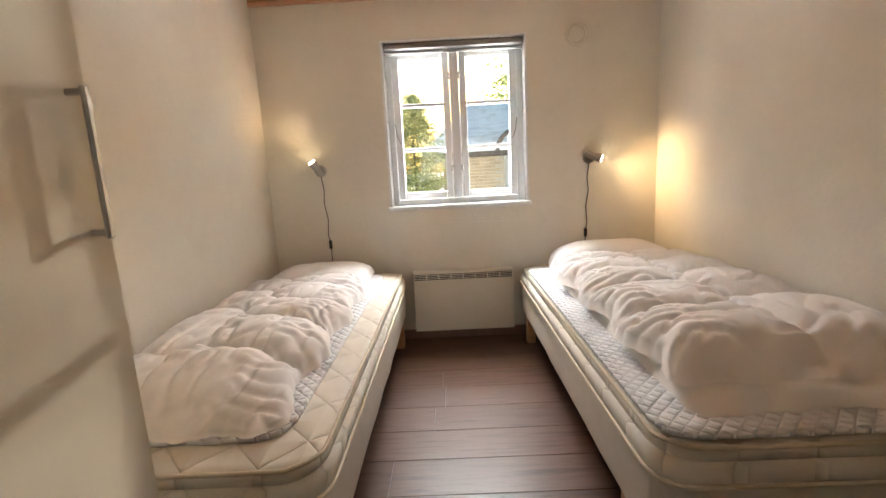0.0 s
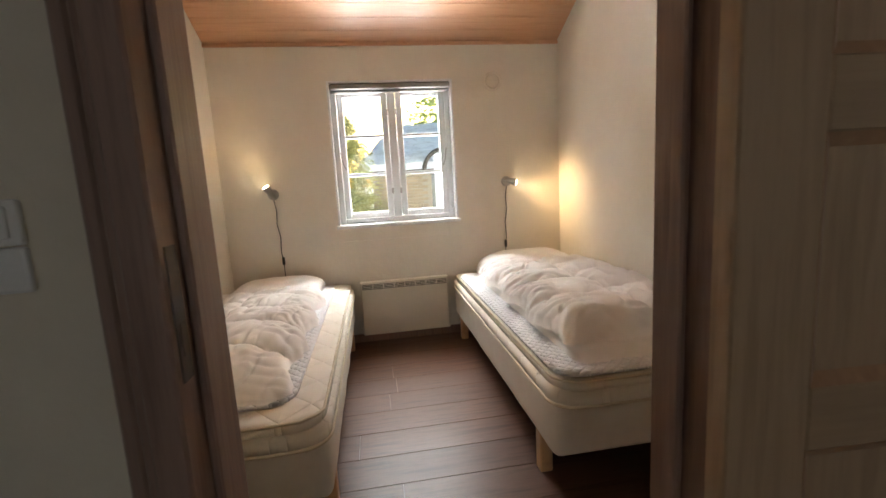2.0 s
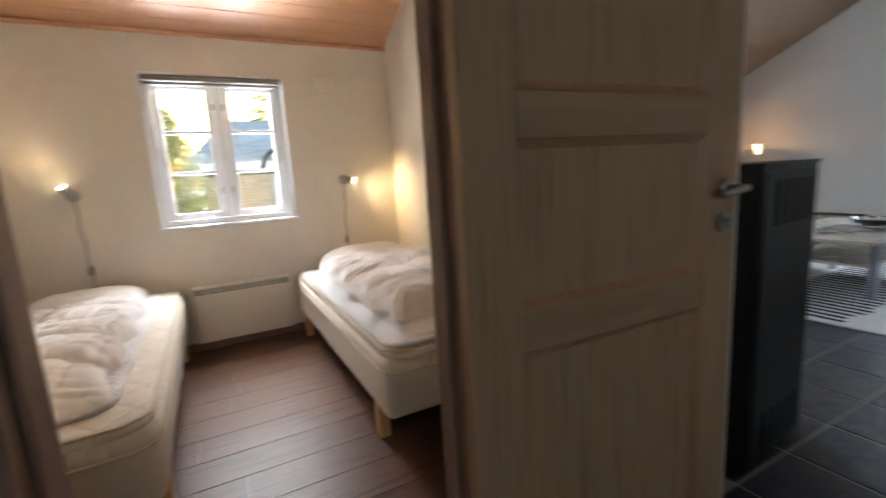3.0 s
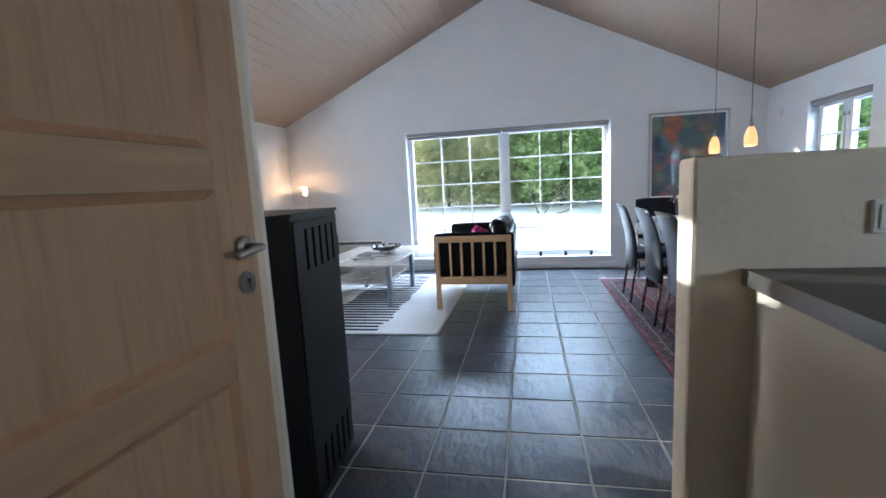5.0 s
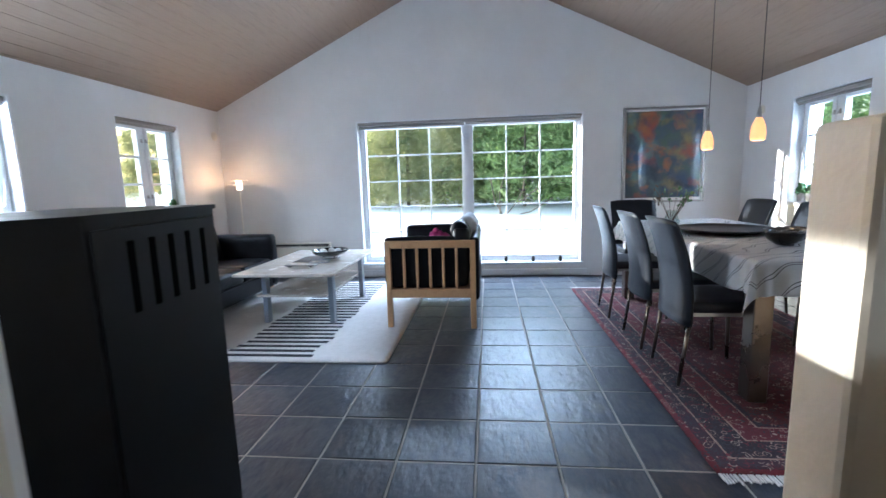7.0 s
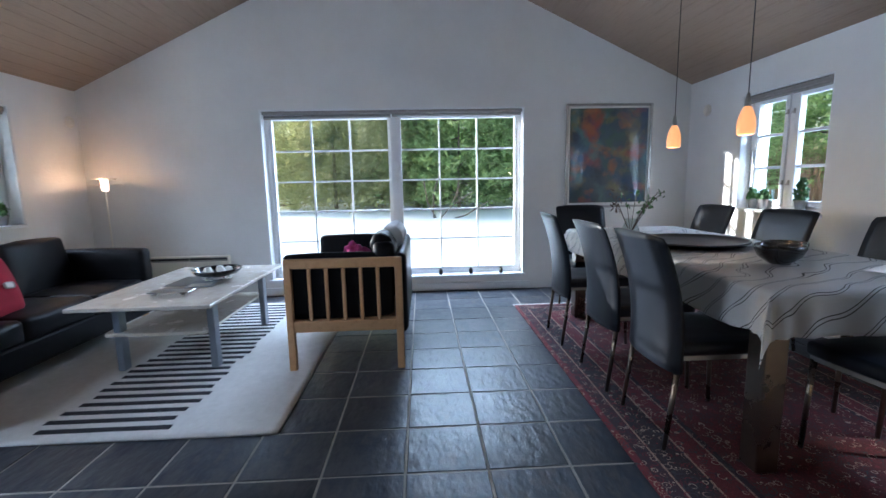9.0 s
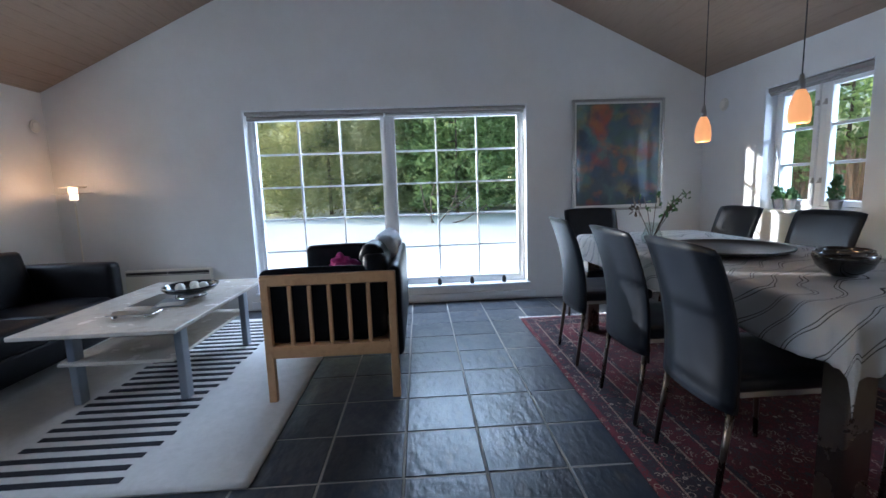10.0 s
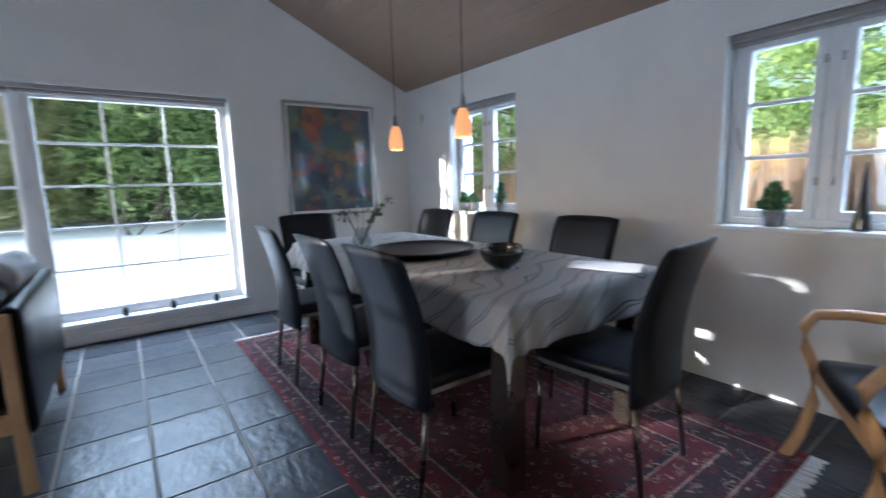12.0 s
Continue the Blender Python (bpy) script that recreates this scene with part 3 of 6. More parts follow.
# ---- windows ----
def casement(name, hole, wall, out, label):
    """A white casement window of two sashes with three panes each, set back in its opening. out: +1 north, -1 south."""
    x0, x1, z0, z1 = hole
    w, h = x1 - x0, z1 - z0
    root = thing(name, label, "window", kind="structure", m=Matrix.Translation((x0, wall, z0)))
    s = out
    d0, d1 = 0.10 * s, 0.17 * s

    def bx(a, b, bev=0.004):
        return box((a[0], min(a[1], b[1]), a[2]), (b[0], max(a[1], b[1]), b[2]), bev, 1)

    lining = bmesh.new()
    for a, b in (((0, 0.004 * s, 0), (0.012, 0.27 * s, h)), ((w - 0.012, 0.004 * s, 0), (w, 0.27 * s, h)), ((0.012, 0.004 * s, h - 0.012), (w - 0.012, 0.27 * s, h))):
        add_mesh(lining, bx(a, b, 0))
    part("reveal", lining, WHITE_PAINT, root)
    part("sill", bx((-0.012, -0.012 * s, -0.012), (w + 0.012, 0.27 * s, 0.014)), WHITE_PAINT, root, "white painted window sill")
    fr = bmesh.new()
    for a, b in (((0.012, d0, 0.014), (0.05, d1, h - 0.012)), ((w - 0.05, d0, 0.014), (w - 0.012, d1, h - 0.012)), ((0.05, d0, 0.014), (w - 0.05, d1, 0.05)), ((0.05, d0, h - 0.05), (w - 0.05, d1, h - 0.012)), ((w / 2 - 0.028, d0, 0.05), (w / 2 + 0.028, d1, h - 0.05))):
        add_mesh(fr, bx(a, b))
    part("window_frame", fr, WHITE_PAINT, root)
    e0, e1 = 0.092 * s, 0.145 * s
    for a, b in ((0.053, w / 2 - 0.031), (w / 2 + 0.031, w - 0.053)):
        sb = bmesh.new()
        lo, hi, t = 0.053, h - 0.053, 0.042
        for p, q in (((a, e0, lo), (a + t, e1, hi)), ((b - t, e0, lo), (b, e1, hi)), ((a + t, e0, lo), (b - t, e1, lo + t)), ((a + t, e0, hi - t), (b - t, e1, hi))):
            add_mesh(sb, bx(p, q))
        sash = part("sash", sb, WHITE_PAINT, root)
        for k in (1, 2):
            z = lo + t + (hi - lo - 2 * t) * k / 3
            part("glazing_bar", bx((a + t, 0.098 * s, z - 0.011), (b - t, 0.138 * s, z + 0.011), 0.003), WHITE_PAINT, sash)
        for k in range(3):
            za = lo + t + (hi - lo - 2 * t) * k / 3
            zb = lo + t + (hi - lo - 2 * t) * (k + 1) / 3
            pane = part("pane", bx((a + t, 0.118 * s, za), (b - t, 0.122 * s, zb), 0), GLASS, sash)
            pane.visible_shadow = False
        mid = b if a < w / 2 - 0.2 else a
        for z in (h * 0.24, h * 0.8):
            part("catch", add_mesh(box((mid - 0.008, min(e0, e0 - 0.012 * s), z - 0.02), (mid + 0.008, max(e0, e0 - 0.012 * s), z + 0.02), 0.003, 1), rod((mid, e0 - 0.012 * s, z), (mid, e0 - 0.03 * s, z - 0.02), 0.005, 0.004, 8)), STEEL, sash, "small steel catch")
        far = a if a < w / 2 - 0.2 else b
        part("stay", swept([(far, e0 - 0.006 * s, h * 0.53), (far + (0.012 if far == a else -0.012), e0 - 0.012 * s, h * 0.45), (far + (0.03 if far == a else -0.03), e0 - 0.012 * s, h * 0.405)], 0.004, 6), STEEL, sash, "hooked steel stay")
    part("blind", add_mesh(bx((0.016, 0.012 * s, h - 0.055), (w - 0.016, 0.06 * s, h - 0.014), 0.008), rod((0.02, 0.045 * s, h - 0.062), (w - 0.02, 0.045 * s, h - 0.062), 0.014)), BLIND, root, "rolled-up taupe fabric blind")
    return root


casement("window_1", WIN_BED, NORTH, 1, "white painted casement window with small panes")
casement("window_2", WIN_NA, NORTH, 1, "white painted casement window beside the sofa")
casement("window_3", WIN_NB, NORTH, 1, "white painted casement window with small panes")
casement("window_4", WIN_SC, SOUTH, -1, "white painted casement window with pots on the sill")
casement("window_5", WIN_SD, SOUTH, -1, "white painted casement window with a pot and a cone")


def large_window():
    root = thing("window_6", "large white window with two gridded glass leaves", "window", kind="structure", m=Matrix.Translation((GABLE, 0, 0)))
    y0, y1, z0, z1 = -1.599, 1.125, 0.16, 1.933
    part("reveal", boxes(((0.004, y0, z0), (0.3, y0 + 0.014, z1)), ((0.004, y1 - 0.014, z0), (0.3, y1, z1)), ((0.004, y0 + 0.014, z1 - 0.014), (0.3, y1 - 0.014, z1))), WHITE_PAINT, root)
    part("sill", box((-0.02, y0 - 0.015, z0 - 0.018), (0.3, y1 + 0.015, z0 + 0.012), 0.006), WHITE_PAINT, root, "white window sill")
    a, b = 0.11, 0.19
    part("window_frame", boxes(((a, y0 + 0.014, z0 + 0.012), (b, y0 + 0.05, z1 - 0.014)), ((a, y1 - 0.05, z0 + 0.012), (b, y1 - 0.014, z1 - 0.014)), ((a, y0 + 0.05, z0 + 0.012), (b, y1 - 0.05, z0 + 0.05)), ((a, y0 + 0.05, z1 - 0.06), (b, y1 - 0.05, z1 - 0.014)), ((a - 0.01, -0.27, z0 + 0.05), (b, -0.19, z1 - 0.06))), WHITE_PAINT, root)
    for c, d in ((y0 + 0.05, -0.27), (-0.19, y1 - 0.05)):
        lo, hi, t = z0 + 0.05, z1 - 0.06, 0.03
        sash = part("sash", boxes(((0.12, c, lo), (0.18, c + t, hi)), ((0.12, d - t, lo), (0.18, d, hi)), ((0.12, c + t, lo), (0.18, d - t, lo + t)), ((0.12, c + t, hi - t), (0.18, d - t, hi))), WHITE_PAINT, root)
        ys = [c + t + (d - c - 2 * t) * k / 3 for k in range(4)]
        zs = [lo + t + (hi - lo - 2 * t) * k / 5 for k in range(6)]
        for y in ys[1:-1]:
            part("glazing_bar", box((0.13, y - 0.009, lo + t), (0.17, y + 0.009, hi - t), 0.003, 1), WHITE_PAINT, sash)
        for z in zs[1:-1]:
            part("glazing_bar", box((0.132, c + t, z - 0.009), (0.168, d - t, z + 0.009), 0.003, 1), WHITE_PAINT, sash)
        for i in range(3):
            for j in range(5):
                p = part("pane", box((0.148, ys[i] + 0.009, zs[j] + 0.009), (0.152, ys[i + 1] - 0.009, zs[j + 1] - 0.009)), GLASS, sash)
                p.visible_shadow = False
    part("blind", add_mesh(box((0.02, y0 + 0.02, z1 - 0.05), (0.08, y1 - 0.02, z1 - 0.016), 0.006), rod((0.06, y0 + 0.03, z1 - 0.062), (0.06, -0.22, z1 - 0.062), 0.018)), BLIND, root, "rolled-up taupe fabric blind")
    part("blind_roll", rod((0.06, -0.2, z1 - 0.066), (0.06, y1 - 0.03, z1 - 0.076), 0.02), BLIND, root, "slightly sagging blind roll")
    return root


large_window()
for y in (-1.35, -1.02, -0.69):
    root = thing("window_catch", "small dark metal catch on the window sill", "window catch", group="catches on the sill", m=Matrix.Translation((6.425, y, 0.172)))
    part("body", box((-0.016, -0.02, 0), (0.016, 0.02, 0.055), 0.006), BLACK_PLASTIC, root)
    part("knob", rod((0, 0, 0.052), (0, 0, 0.068), 0.012), BLACK_PLASTIC, root)


# ---- the bedroom door and its frame ----
def door_frame():
    root = thing("door_frame", "dark pine door frame with grooved casing", "door frame", kind="structure")
    for side, x in ((-1, -0.16), (1, 0.515)):
        j = boxes(((min(x, x + side * 0.04), 0.20, 0), (max(x, x + side * 0.04), 0.34 if side > 0 else 0.38, 1.99), 0.004, 1), ((min(x, x - side * 0.012), 0.255, 0), (max(x, x - side * 0.012), 0.285, 1.95), 0.003, 1))
        part("jamb", j, FRAME_PINE, root)
        c = bmesh.new()
        for a, b, p in ((0.008, 0.032, 0.016), (0.036, 0.058, 0.022), (0.062, 0.082, 0.014)):
            xs = sorted((x + side * a, x + side * b))
            add_mesh(c, box((xs[0], 0.24 - p, 0), (xs[1], 0.25, 2.05), 0.004, 1))
            q = 0.335 if side > 0 else 0.372
            add_mesh(c, box((xs[0], q, 0), (xs[1], q + p * 0.5, 2.05), 0.003, 1))
        part("casing", c, FRAME_PINE, root)
    part("head", boxes(((-0.16, 0.20, 1.95), (0.515, 0.34, 1.99), 0.004, 1)), FRAME_PINE, root)
    part("strike_plate", boxes(((-0.16, 0.215, 0.95), (-0.1575, 0.24, 1.11)), ((-0.1575, 0.222, 0.98), (-0.156, 0.233, 1.02))), DULL_STEEL, root, "dull steel strike plate")
    part("threshold", boxes(((-0.195, 0.24, 0), (0.535, 0.315, 0.036), 0.005, 1)), FRAME_PINE, root)


door_frame()


def panel_door():
    """Local x from hinge to handle, face to -y."""
    root = thing("door_1", "open lye-treated pine panel door with steel handle", "door", kind="structure", m=pose(0.50, 0.195, 0, 0, 0, -3.2))
    W, T, H, Z = 0.757, 0.04, 1.94, 0.015
    st = 0.115
    part("stile", box((0, -T, Z), (st, 0, H), 0.003, 1), DOOR_PINE, root)
    part("stile", box((W - st, -T, Z), (W, 0, H), 0.003, 1), DOOR_PINE, root)
    rails = [(Z, 0.20), (0.783, 0.872), (1.196, 1.285), (1.84, H)]
    for a, b in rails:
        part("rail", box((st, -T, a), (W - st, 0, b), 0.003, 1), DOOR_PINE_ACROSS, root)
    for a, b in ((0.20, 0.783), (0.872, 1.196), (1.285, 1.84)):
        part("panel", box((st, -T + 0.014, a), (W - st, -0.012, b)), DOOR_PINE, root)
        m = bmesh.new()
        t = 0.024
        for y, s in ((-T + 0.0015, 1), (-0.0015, -1)):
            q = y + s * 0.018
            add_mesh(m, prism(a, b, [(st, y), (st + t, q), (st, q)], 2))
            add_mesh(m, prism(a, b, [(W - st, y), (W - st - t, q), (W - st, q)], 2))
            add_mesh(m, prism(st, W - st, [(y, a), (q, a + t), (q, a)]))
            add_mesh(m, prism(st, W - st, [(y, b), (q, b - t), (q, b)]))
        part("moulding", m, MOULDING, root, "reddish pine bead moulding")
    handle = part("door_handle", add_mesh(rod((W - 0.052, -T, 1.070), (W - 0.052, -T - 0.012, 1.070), 0.025, seg=20), swept([(W - 0.052, -T - 0.01, 1.070), (W - 0.052, -T - 0.05, 1.070), (W - 0.055, -T - 0.056, 1.071), (W - 0.09, -T - 0.054, 1.065), (W - 0.132, -T - 0.052, 1.060)], 0.0085, 10)), STEEL, root, "worn steel lever handle", True)
    plate = part("keyhole_plate", rod((W - 0.052, -T, 0.987), (W - 0.052, -T - 0.008, 0.987), 0.026, seg=24), STEEL, root, "round steel keyhole plate")
    # raised dark shape in place of the keyhole's inner shade
    part("keyhole", add_mesh(rod((W - 0.052, -T - 0.0075, 0.992), (W - 0.052, -T - 0.0095, 0.992), 0.006, seg=14), box((W - 0.0525, -T - 0.0095, 0.974), (W - 0.0485, -T - 0.0075, 0.991))), DARK_PART_HOLE_SHADE, plate)
    for z in (0.25, 1.7):
        part("hinge", rod((-0.006, -0.004, z - 0.05), (-0.006, -0.004, z + 0.05), 0.008), STEEL, root, "steel hinge")


panel_door()

switch = thing("light_switch", "white plastic light switch on the hall wall", "light switch", m=Matrix.Translation((-0.337, 0.25, 1.12)))
part("plate", box((-0.026, -0.012, 0.001), (0.026, 0, 0.052), 0.004), WHITE_PLASTIC, switch)
part("rocker", box((-0.018, -0.017, 0.009), (0.018, -0.012, 0.045), 0.003), WHITE_PLASTIC, switch)
part("socket", box((-0.026, -0.010, -0.053), (0.026, 0, -0.001), 0.004), WHITE_PLASTIC, switch, "small white socket below")


# ---- bedroom ----
def box_bed(x0, x1, y0, y1, label, inner):
    """A box-spring bed; inner: the side of its free long edge (+1 or -1)."""
    root = thing("bed", label, "bed", group="two single beds", m=Matrix.Translation(((x0 + x1) / 2, (y0 + y1) / 2, 0)))
    hx, hy = (x1 - x0) / 2, (y1 - y0) / 2
    base = box((-hx + 0.010, -hy + 0.05, 0.188), (hx - 0.010, hy - 0.005, 0.40), 0.035, 4)
    bmesh.ops.subdivide_edges(base, edges=[e for e in base.edges if e.calc_length() > 0.5], cuts=10, use_grid_fill=True)
    for v in base.verts:
        if v.co.z > 0.2:
            v.co.x += 0.006 * noise.noise(Vector((v.co.x * 3, v.co.y * 5, v.co.z * 9)))
            v.co.y += 0.006 * noise.noise(Vector((v.co.x * 5, v.co.y * 3, v.co.z * 9 + 4)))
    part("base", base, BED_FABRIC, root, "ivory fabric box base", True)
    part("mattress", soft_block((-hx, -hy, 0.395), (hx, hy, 0.5), 24, 48, 0.09, lambda u, v: 0.462 - 0.012 * max(abs(u), abs(v)) ** 8), QUILT, root, "quilted ivory mattress", True)
    top = part("topper", soft_block((-hx + 0.015, -hy + 0.015, 0.452), (hx - 0.015, hy - 0.005, 0.52), 30, 60, 0.10, lambda u, v: 0.498 - 0.016 * max(abs(u), abs(v)) ** 10 + 0.003 * noise.noise(Vector((u * 6, v * 14, 0)))), QUILT, root, "quilted cream topper", True)
    for z, o in ((0.404, -0.002), (0.484, 0.016)):
        pts = []
        r = 0.09
        for cx, cy, a0 in ((hx - o - r, hy - o - r, 0), (-hx + o + r, hy - o - r, 90), (-hx + o + r, -hy + o + r, 180), (hx - o - r, -hy + o + r, 270)):
            for k in range(7):
                a = radians(a0 + 15 * k)
                pts.append((cx + r * math.cos(a), cy + r * math.sin(a), z + 0.003 * noise.noise(Vector((cx, cy + k, z * 30)))))
        dense = []
        for i, p in enumerate(pts):
            q = Vector(pts[(i + 1) % len(pts)])
            p = Vector(p)
            cuts = max(1, int((q - p).length / 0.08))
            for c in range(cuts):
                w = p.lerp(q, c / cuts)
                w.z += 0.004 * noise.noise(w * 9)
                dense.append(w)
        part("piping", swept(dense, 0.0055, 6, True), PIPING, top if z > 0.43 else root, "beige piping", True)
    for sx in (-1, 1):
        for y in (-hy + 0.24, hy - 0.14):
            part("leg", box((sx * (hx - 0.045) - 0.025, y - 0.025, 0.03), (sx * (hx - 0.045) + 0.025, y + 0.025, 0.195), 0.004, 1), BEECH, root, "pale wooden leg")
    return root


box_bed(-0.915, -0.112, 0.95, 2.88, "ivory box bed with a quilted mattress and rumpled duvet", 1)
box_bed(0.612, 1.468, 0.97, 2.88, "ivory box bed with a quilted mattress and folded duvet", -1)


def sheet_cover(x0, x1, y0, y1, free):
    root = thing("mattress_protector", "thin white quilted mattress protector on the bed", "mattress protector", group="mattress protectors")
    part("pad", soft_block((x0, y0, 0.495), (x1, y1, 0.52), 20, 40, 0.09, lambda u, v: 0.507 + 0.003 * noise.noise(Vector((u * 9, v * 25, 3)))), QUILT_WHITE, root, "", True)
    return root


QUILT_WHITE = QUILT.copy()
QUILT_WHITE.name = "white_quilted_pad"
for nd in QUILT_WHITE.node_tree.nodes:
    if nd.type == "VALTORGB":
        nd.color_ramp.elements[0].color, nd.color_ramp.elements[1].color = (0.76, 0.76, 0.77, 1), (0.82, 0.82, 0.83, 1)
    if nd.type == "MATH" and nd.operation == "MULTIPLY":
        nd.inputs[1].default_value = 105.0
sheet_cover(-0.90, -0.225, 1.06, 2.74, 1)
sheet_cover(0.635, 1.46, 1.0, 2.74, -1)


def crease(w, sharp):
    """A dome over -1..1 that falls to a narrow valley at both ends."""
    return max(0.0, 1 - abs(w) ** 2.4) ** sharp


def span(bounds, p):
    """The stretch of bounds that holds p: its number and the place within it from -1 to 1."""
    for k in range(len(bounds) - 1):
        if p <= bounds[k + 1] or k == len(bounds) - 2:
            return k, max(-1.0, min(1.0, 2 * (p - bounds[k]) / (bounds[k + 1] - bounds[k]) - 1))


def duvet_cover(x0, x1, y0, y1, h, seed, columns, free, hem, taper):
    """The puffed upper layer: chambers in columns between creases, gathered into pleats along its free side (+1 or -1)."""
    off = Vector((seed * 7.3, seed * 3.1, seed * 1.7))
    edges = [c[0] for c in columns] + [columns[-1][1]]

    def top(u, v):
        edge = max(0.0, 1 - abs(u) ** 7) ** 0.4 * max(0.0, 1 - abs(v) ** 14) ** 0.45
        edge *= min(1.0, (v + 1) / taper + 0.12) ** 0.7
        wu = u + 0.10 * noise.noise(Vector((u * 1.7, v * 3.0, 0)) + off)
        c, pu = span(edges, wu)
        lean, bounds, heights = columns[c][2:]
        wv = v + lean * (u - (edges[c] + edges[c + 1]) / 2) + 0.05 * noise.noise(Vector((u * 3.0, v * 3.5, 5)) + off)
        k, pv = span(bounds, wv)
        dome = crease(pv, 0.62) * (0.45 + 0.55 * crease(pu, 0.5))
        z = 0.42 + 0.58 * heights[k] * dome
        # gathers along the seam, fanning out of the creases
        side = max(0.0, 1 - (1 - u * free) / 0.55)
        fan = 26 * v + 7 * pv * (1 - side) + 4.0 * noise.noise(Vector((u * 2.0, v * 5.0, seed)) + off)
        pleat = 0.026 * side * (abs(math.sin(fan)) ** 0.7 - 0.6)
        inner = max(0.0, abs(pu) - 0.45) / 0.55
        pleat += 0.006 * inner * math.sin(9 * pv + 5 * noise.noise(Vector((u * 3, v * 4, 9)) + off))
        for q, d in ((1.4, 0.012), (2.8, 0.004)):
            w = noise.noise(Vector((q * (u * 1.2 + v * 1.2), q * (v * 3.2 - u * 1.6), seed + q)) + off)
            pleat -= d * math.exp(-(w * 9) ** 2)
        return 0.510 + hem + edge * (h * z + pleat)

    bm = soft_block((x0, y0, 0.51), (x1, y1, 0.7), 110, 190, 0.07, top, lambda u, v: 0.510 + hem)
    for v in bm.verts:
        low = max(0.0, 1 - (v.co.z - 0.51 - hem) / 0.06)
        f = max(0.0, 1 - abs(v.co.x - (x1 if free > 0 else x0)) / 0.10)
        g = max(0.0, 1 - abs(v.co.y - y0) / 0.08)
        v.co.x += free * f * (0.022 * math.sin(v.co.y * 17 + seed) + 0.020 * noise.noise(Vector((0, v.co.y * 22, seed))) * low)
        v.co.y += g * (0.022 * noise.noise(Vector((v.co.x * 9, 3, seed))) + 0.015 * noise.noise(Vector((v.co.x * 24, 0, seed))) * low)
    return bm


def duvet(label, cover, fold=None):
    root = thing("duvet", label, "duvet", group="duvets")
    part("cover", cover, LINEN, root, "", True)
    if fold is not None:
        part("fold", fold, LINEN, root, "under layer of the folded duvet", True)
    return root


def under_layer(x0, x1, y0, y1, z0, h, seed):
    """A flatter folded layer with a rolled, wrinkled front edge."""
    def top(u, v):
        e = max(0.0, 1 - abs(u) ** 8) ** 0.4 * max(0.0, 1 - abs(v) ** 30) ** 0.4
        return z0 + h * e * (0.92 + 0.10 * noise.noise(Vector((u * 5, v * 3, seed))))

    bm = soft_block((x0, y0, z0), (x1, y1, z0 + h), 80, 60, 0.05, top)
    for v in bm.verts:
        g = max(0.0, 1 - abs(v.co.y - y0) / 0.10)
        r = noise.noise(Vector((v.co.x * 7, v.co.z * 30, seed))) + 0.6 * noise.noise(Vector((v.co.x * 19, v.co.z * 50, seed + 4)))
        v.co.y += g * 0.022 * r
        v.co.z += g * 0.010 * noise.noise(Vector((v.co.x * 11, 2, seed))) if v.co.z > z0 + 0.01 else 0
    return bm


LEFT_CHAMBERS = [(-1.0, -0.25, 0.10, [-1.0, -0.42, 0.22, 0.62, 1.0], [0.62, 0.70, 0.66, 0.60]), (-0.25, 1.05, 0.16, [-1.02, -0.50, -0.06, 0.30, 0.66, 1.02], [1.0, 0.92, 0.80, 0.78, 0.70])]
RIGHT_CHAMBERS = [(-1.05, 0.10, -0.10, [-1.0, -0.44, -0.02, 0.36, 0.70, 1.0], [1.0, 0.92, 0.88, 0.80, 0.74]), (0.10, 1.0, 0.05, [-1.0, -0.30, 0.22, 0.62, 1.0], [1.0, 0.95, 0.86, 0.76])]
duvet("white rumpled duvet bunched on the bed", duvet_cover(-0.905, -0.262, 1.06, 2.50, 0.118, 1.0, LEFT_CHAMBERS, 1, 0.0, 0.45))
duvet("white folded duvet lying in layers on the bed", duvet_cover(0.715, 1.462, 1.13, 2.52, 0.118, 2.0, RIGHT_CHAMBERS, -1, 0.045, 0.16), under_layer(0.735, 1.460, 1.07, 2.45, 0.509, 0.05, 3.0))


def pillow(x0, x1, y0, y1, h):
    root = thing("pillow", "flat white pillow at the head of the bed", "pillow", group="pillows")

    def top(u, v):
        e = max(0, (1 - u ** 4) * (1 - v ** 4)) ** 0.5
        return 0.512 + h * e + 0.008 * e * noise.noise(Vector((u * 3, v * 3, x0)))

    part("case", soft_block((x0, y0, 0.505), (x1, y1, 0.6), 28, 20, 0.05, top), LINEN, root, "", True)


pillow(-0.86, -0.30, 2.44, 2.86, 0.085)
pillow(0.78, 1.44, 2.42, 2.86, 0.145)


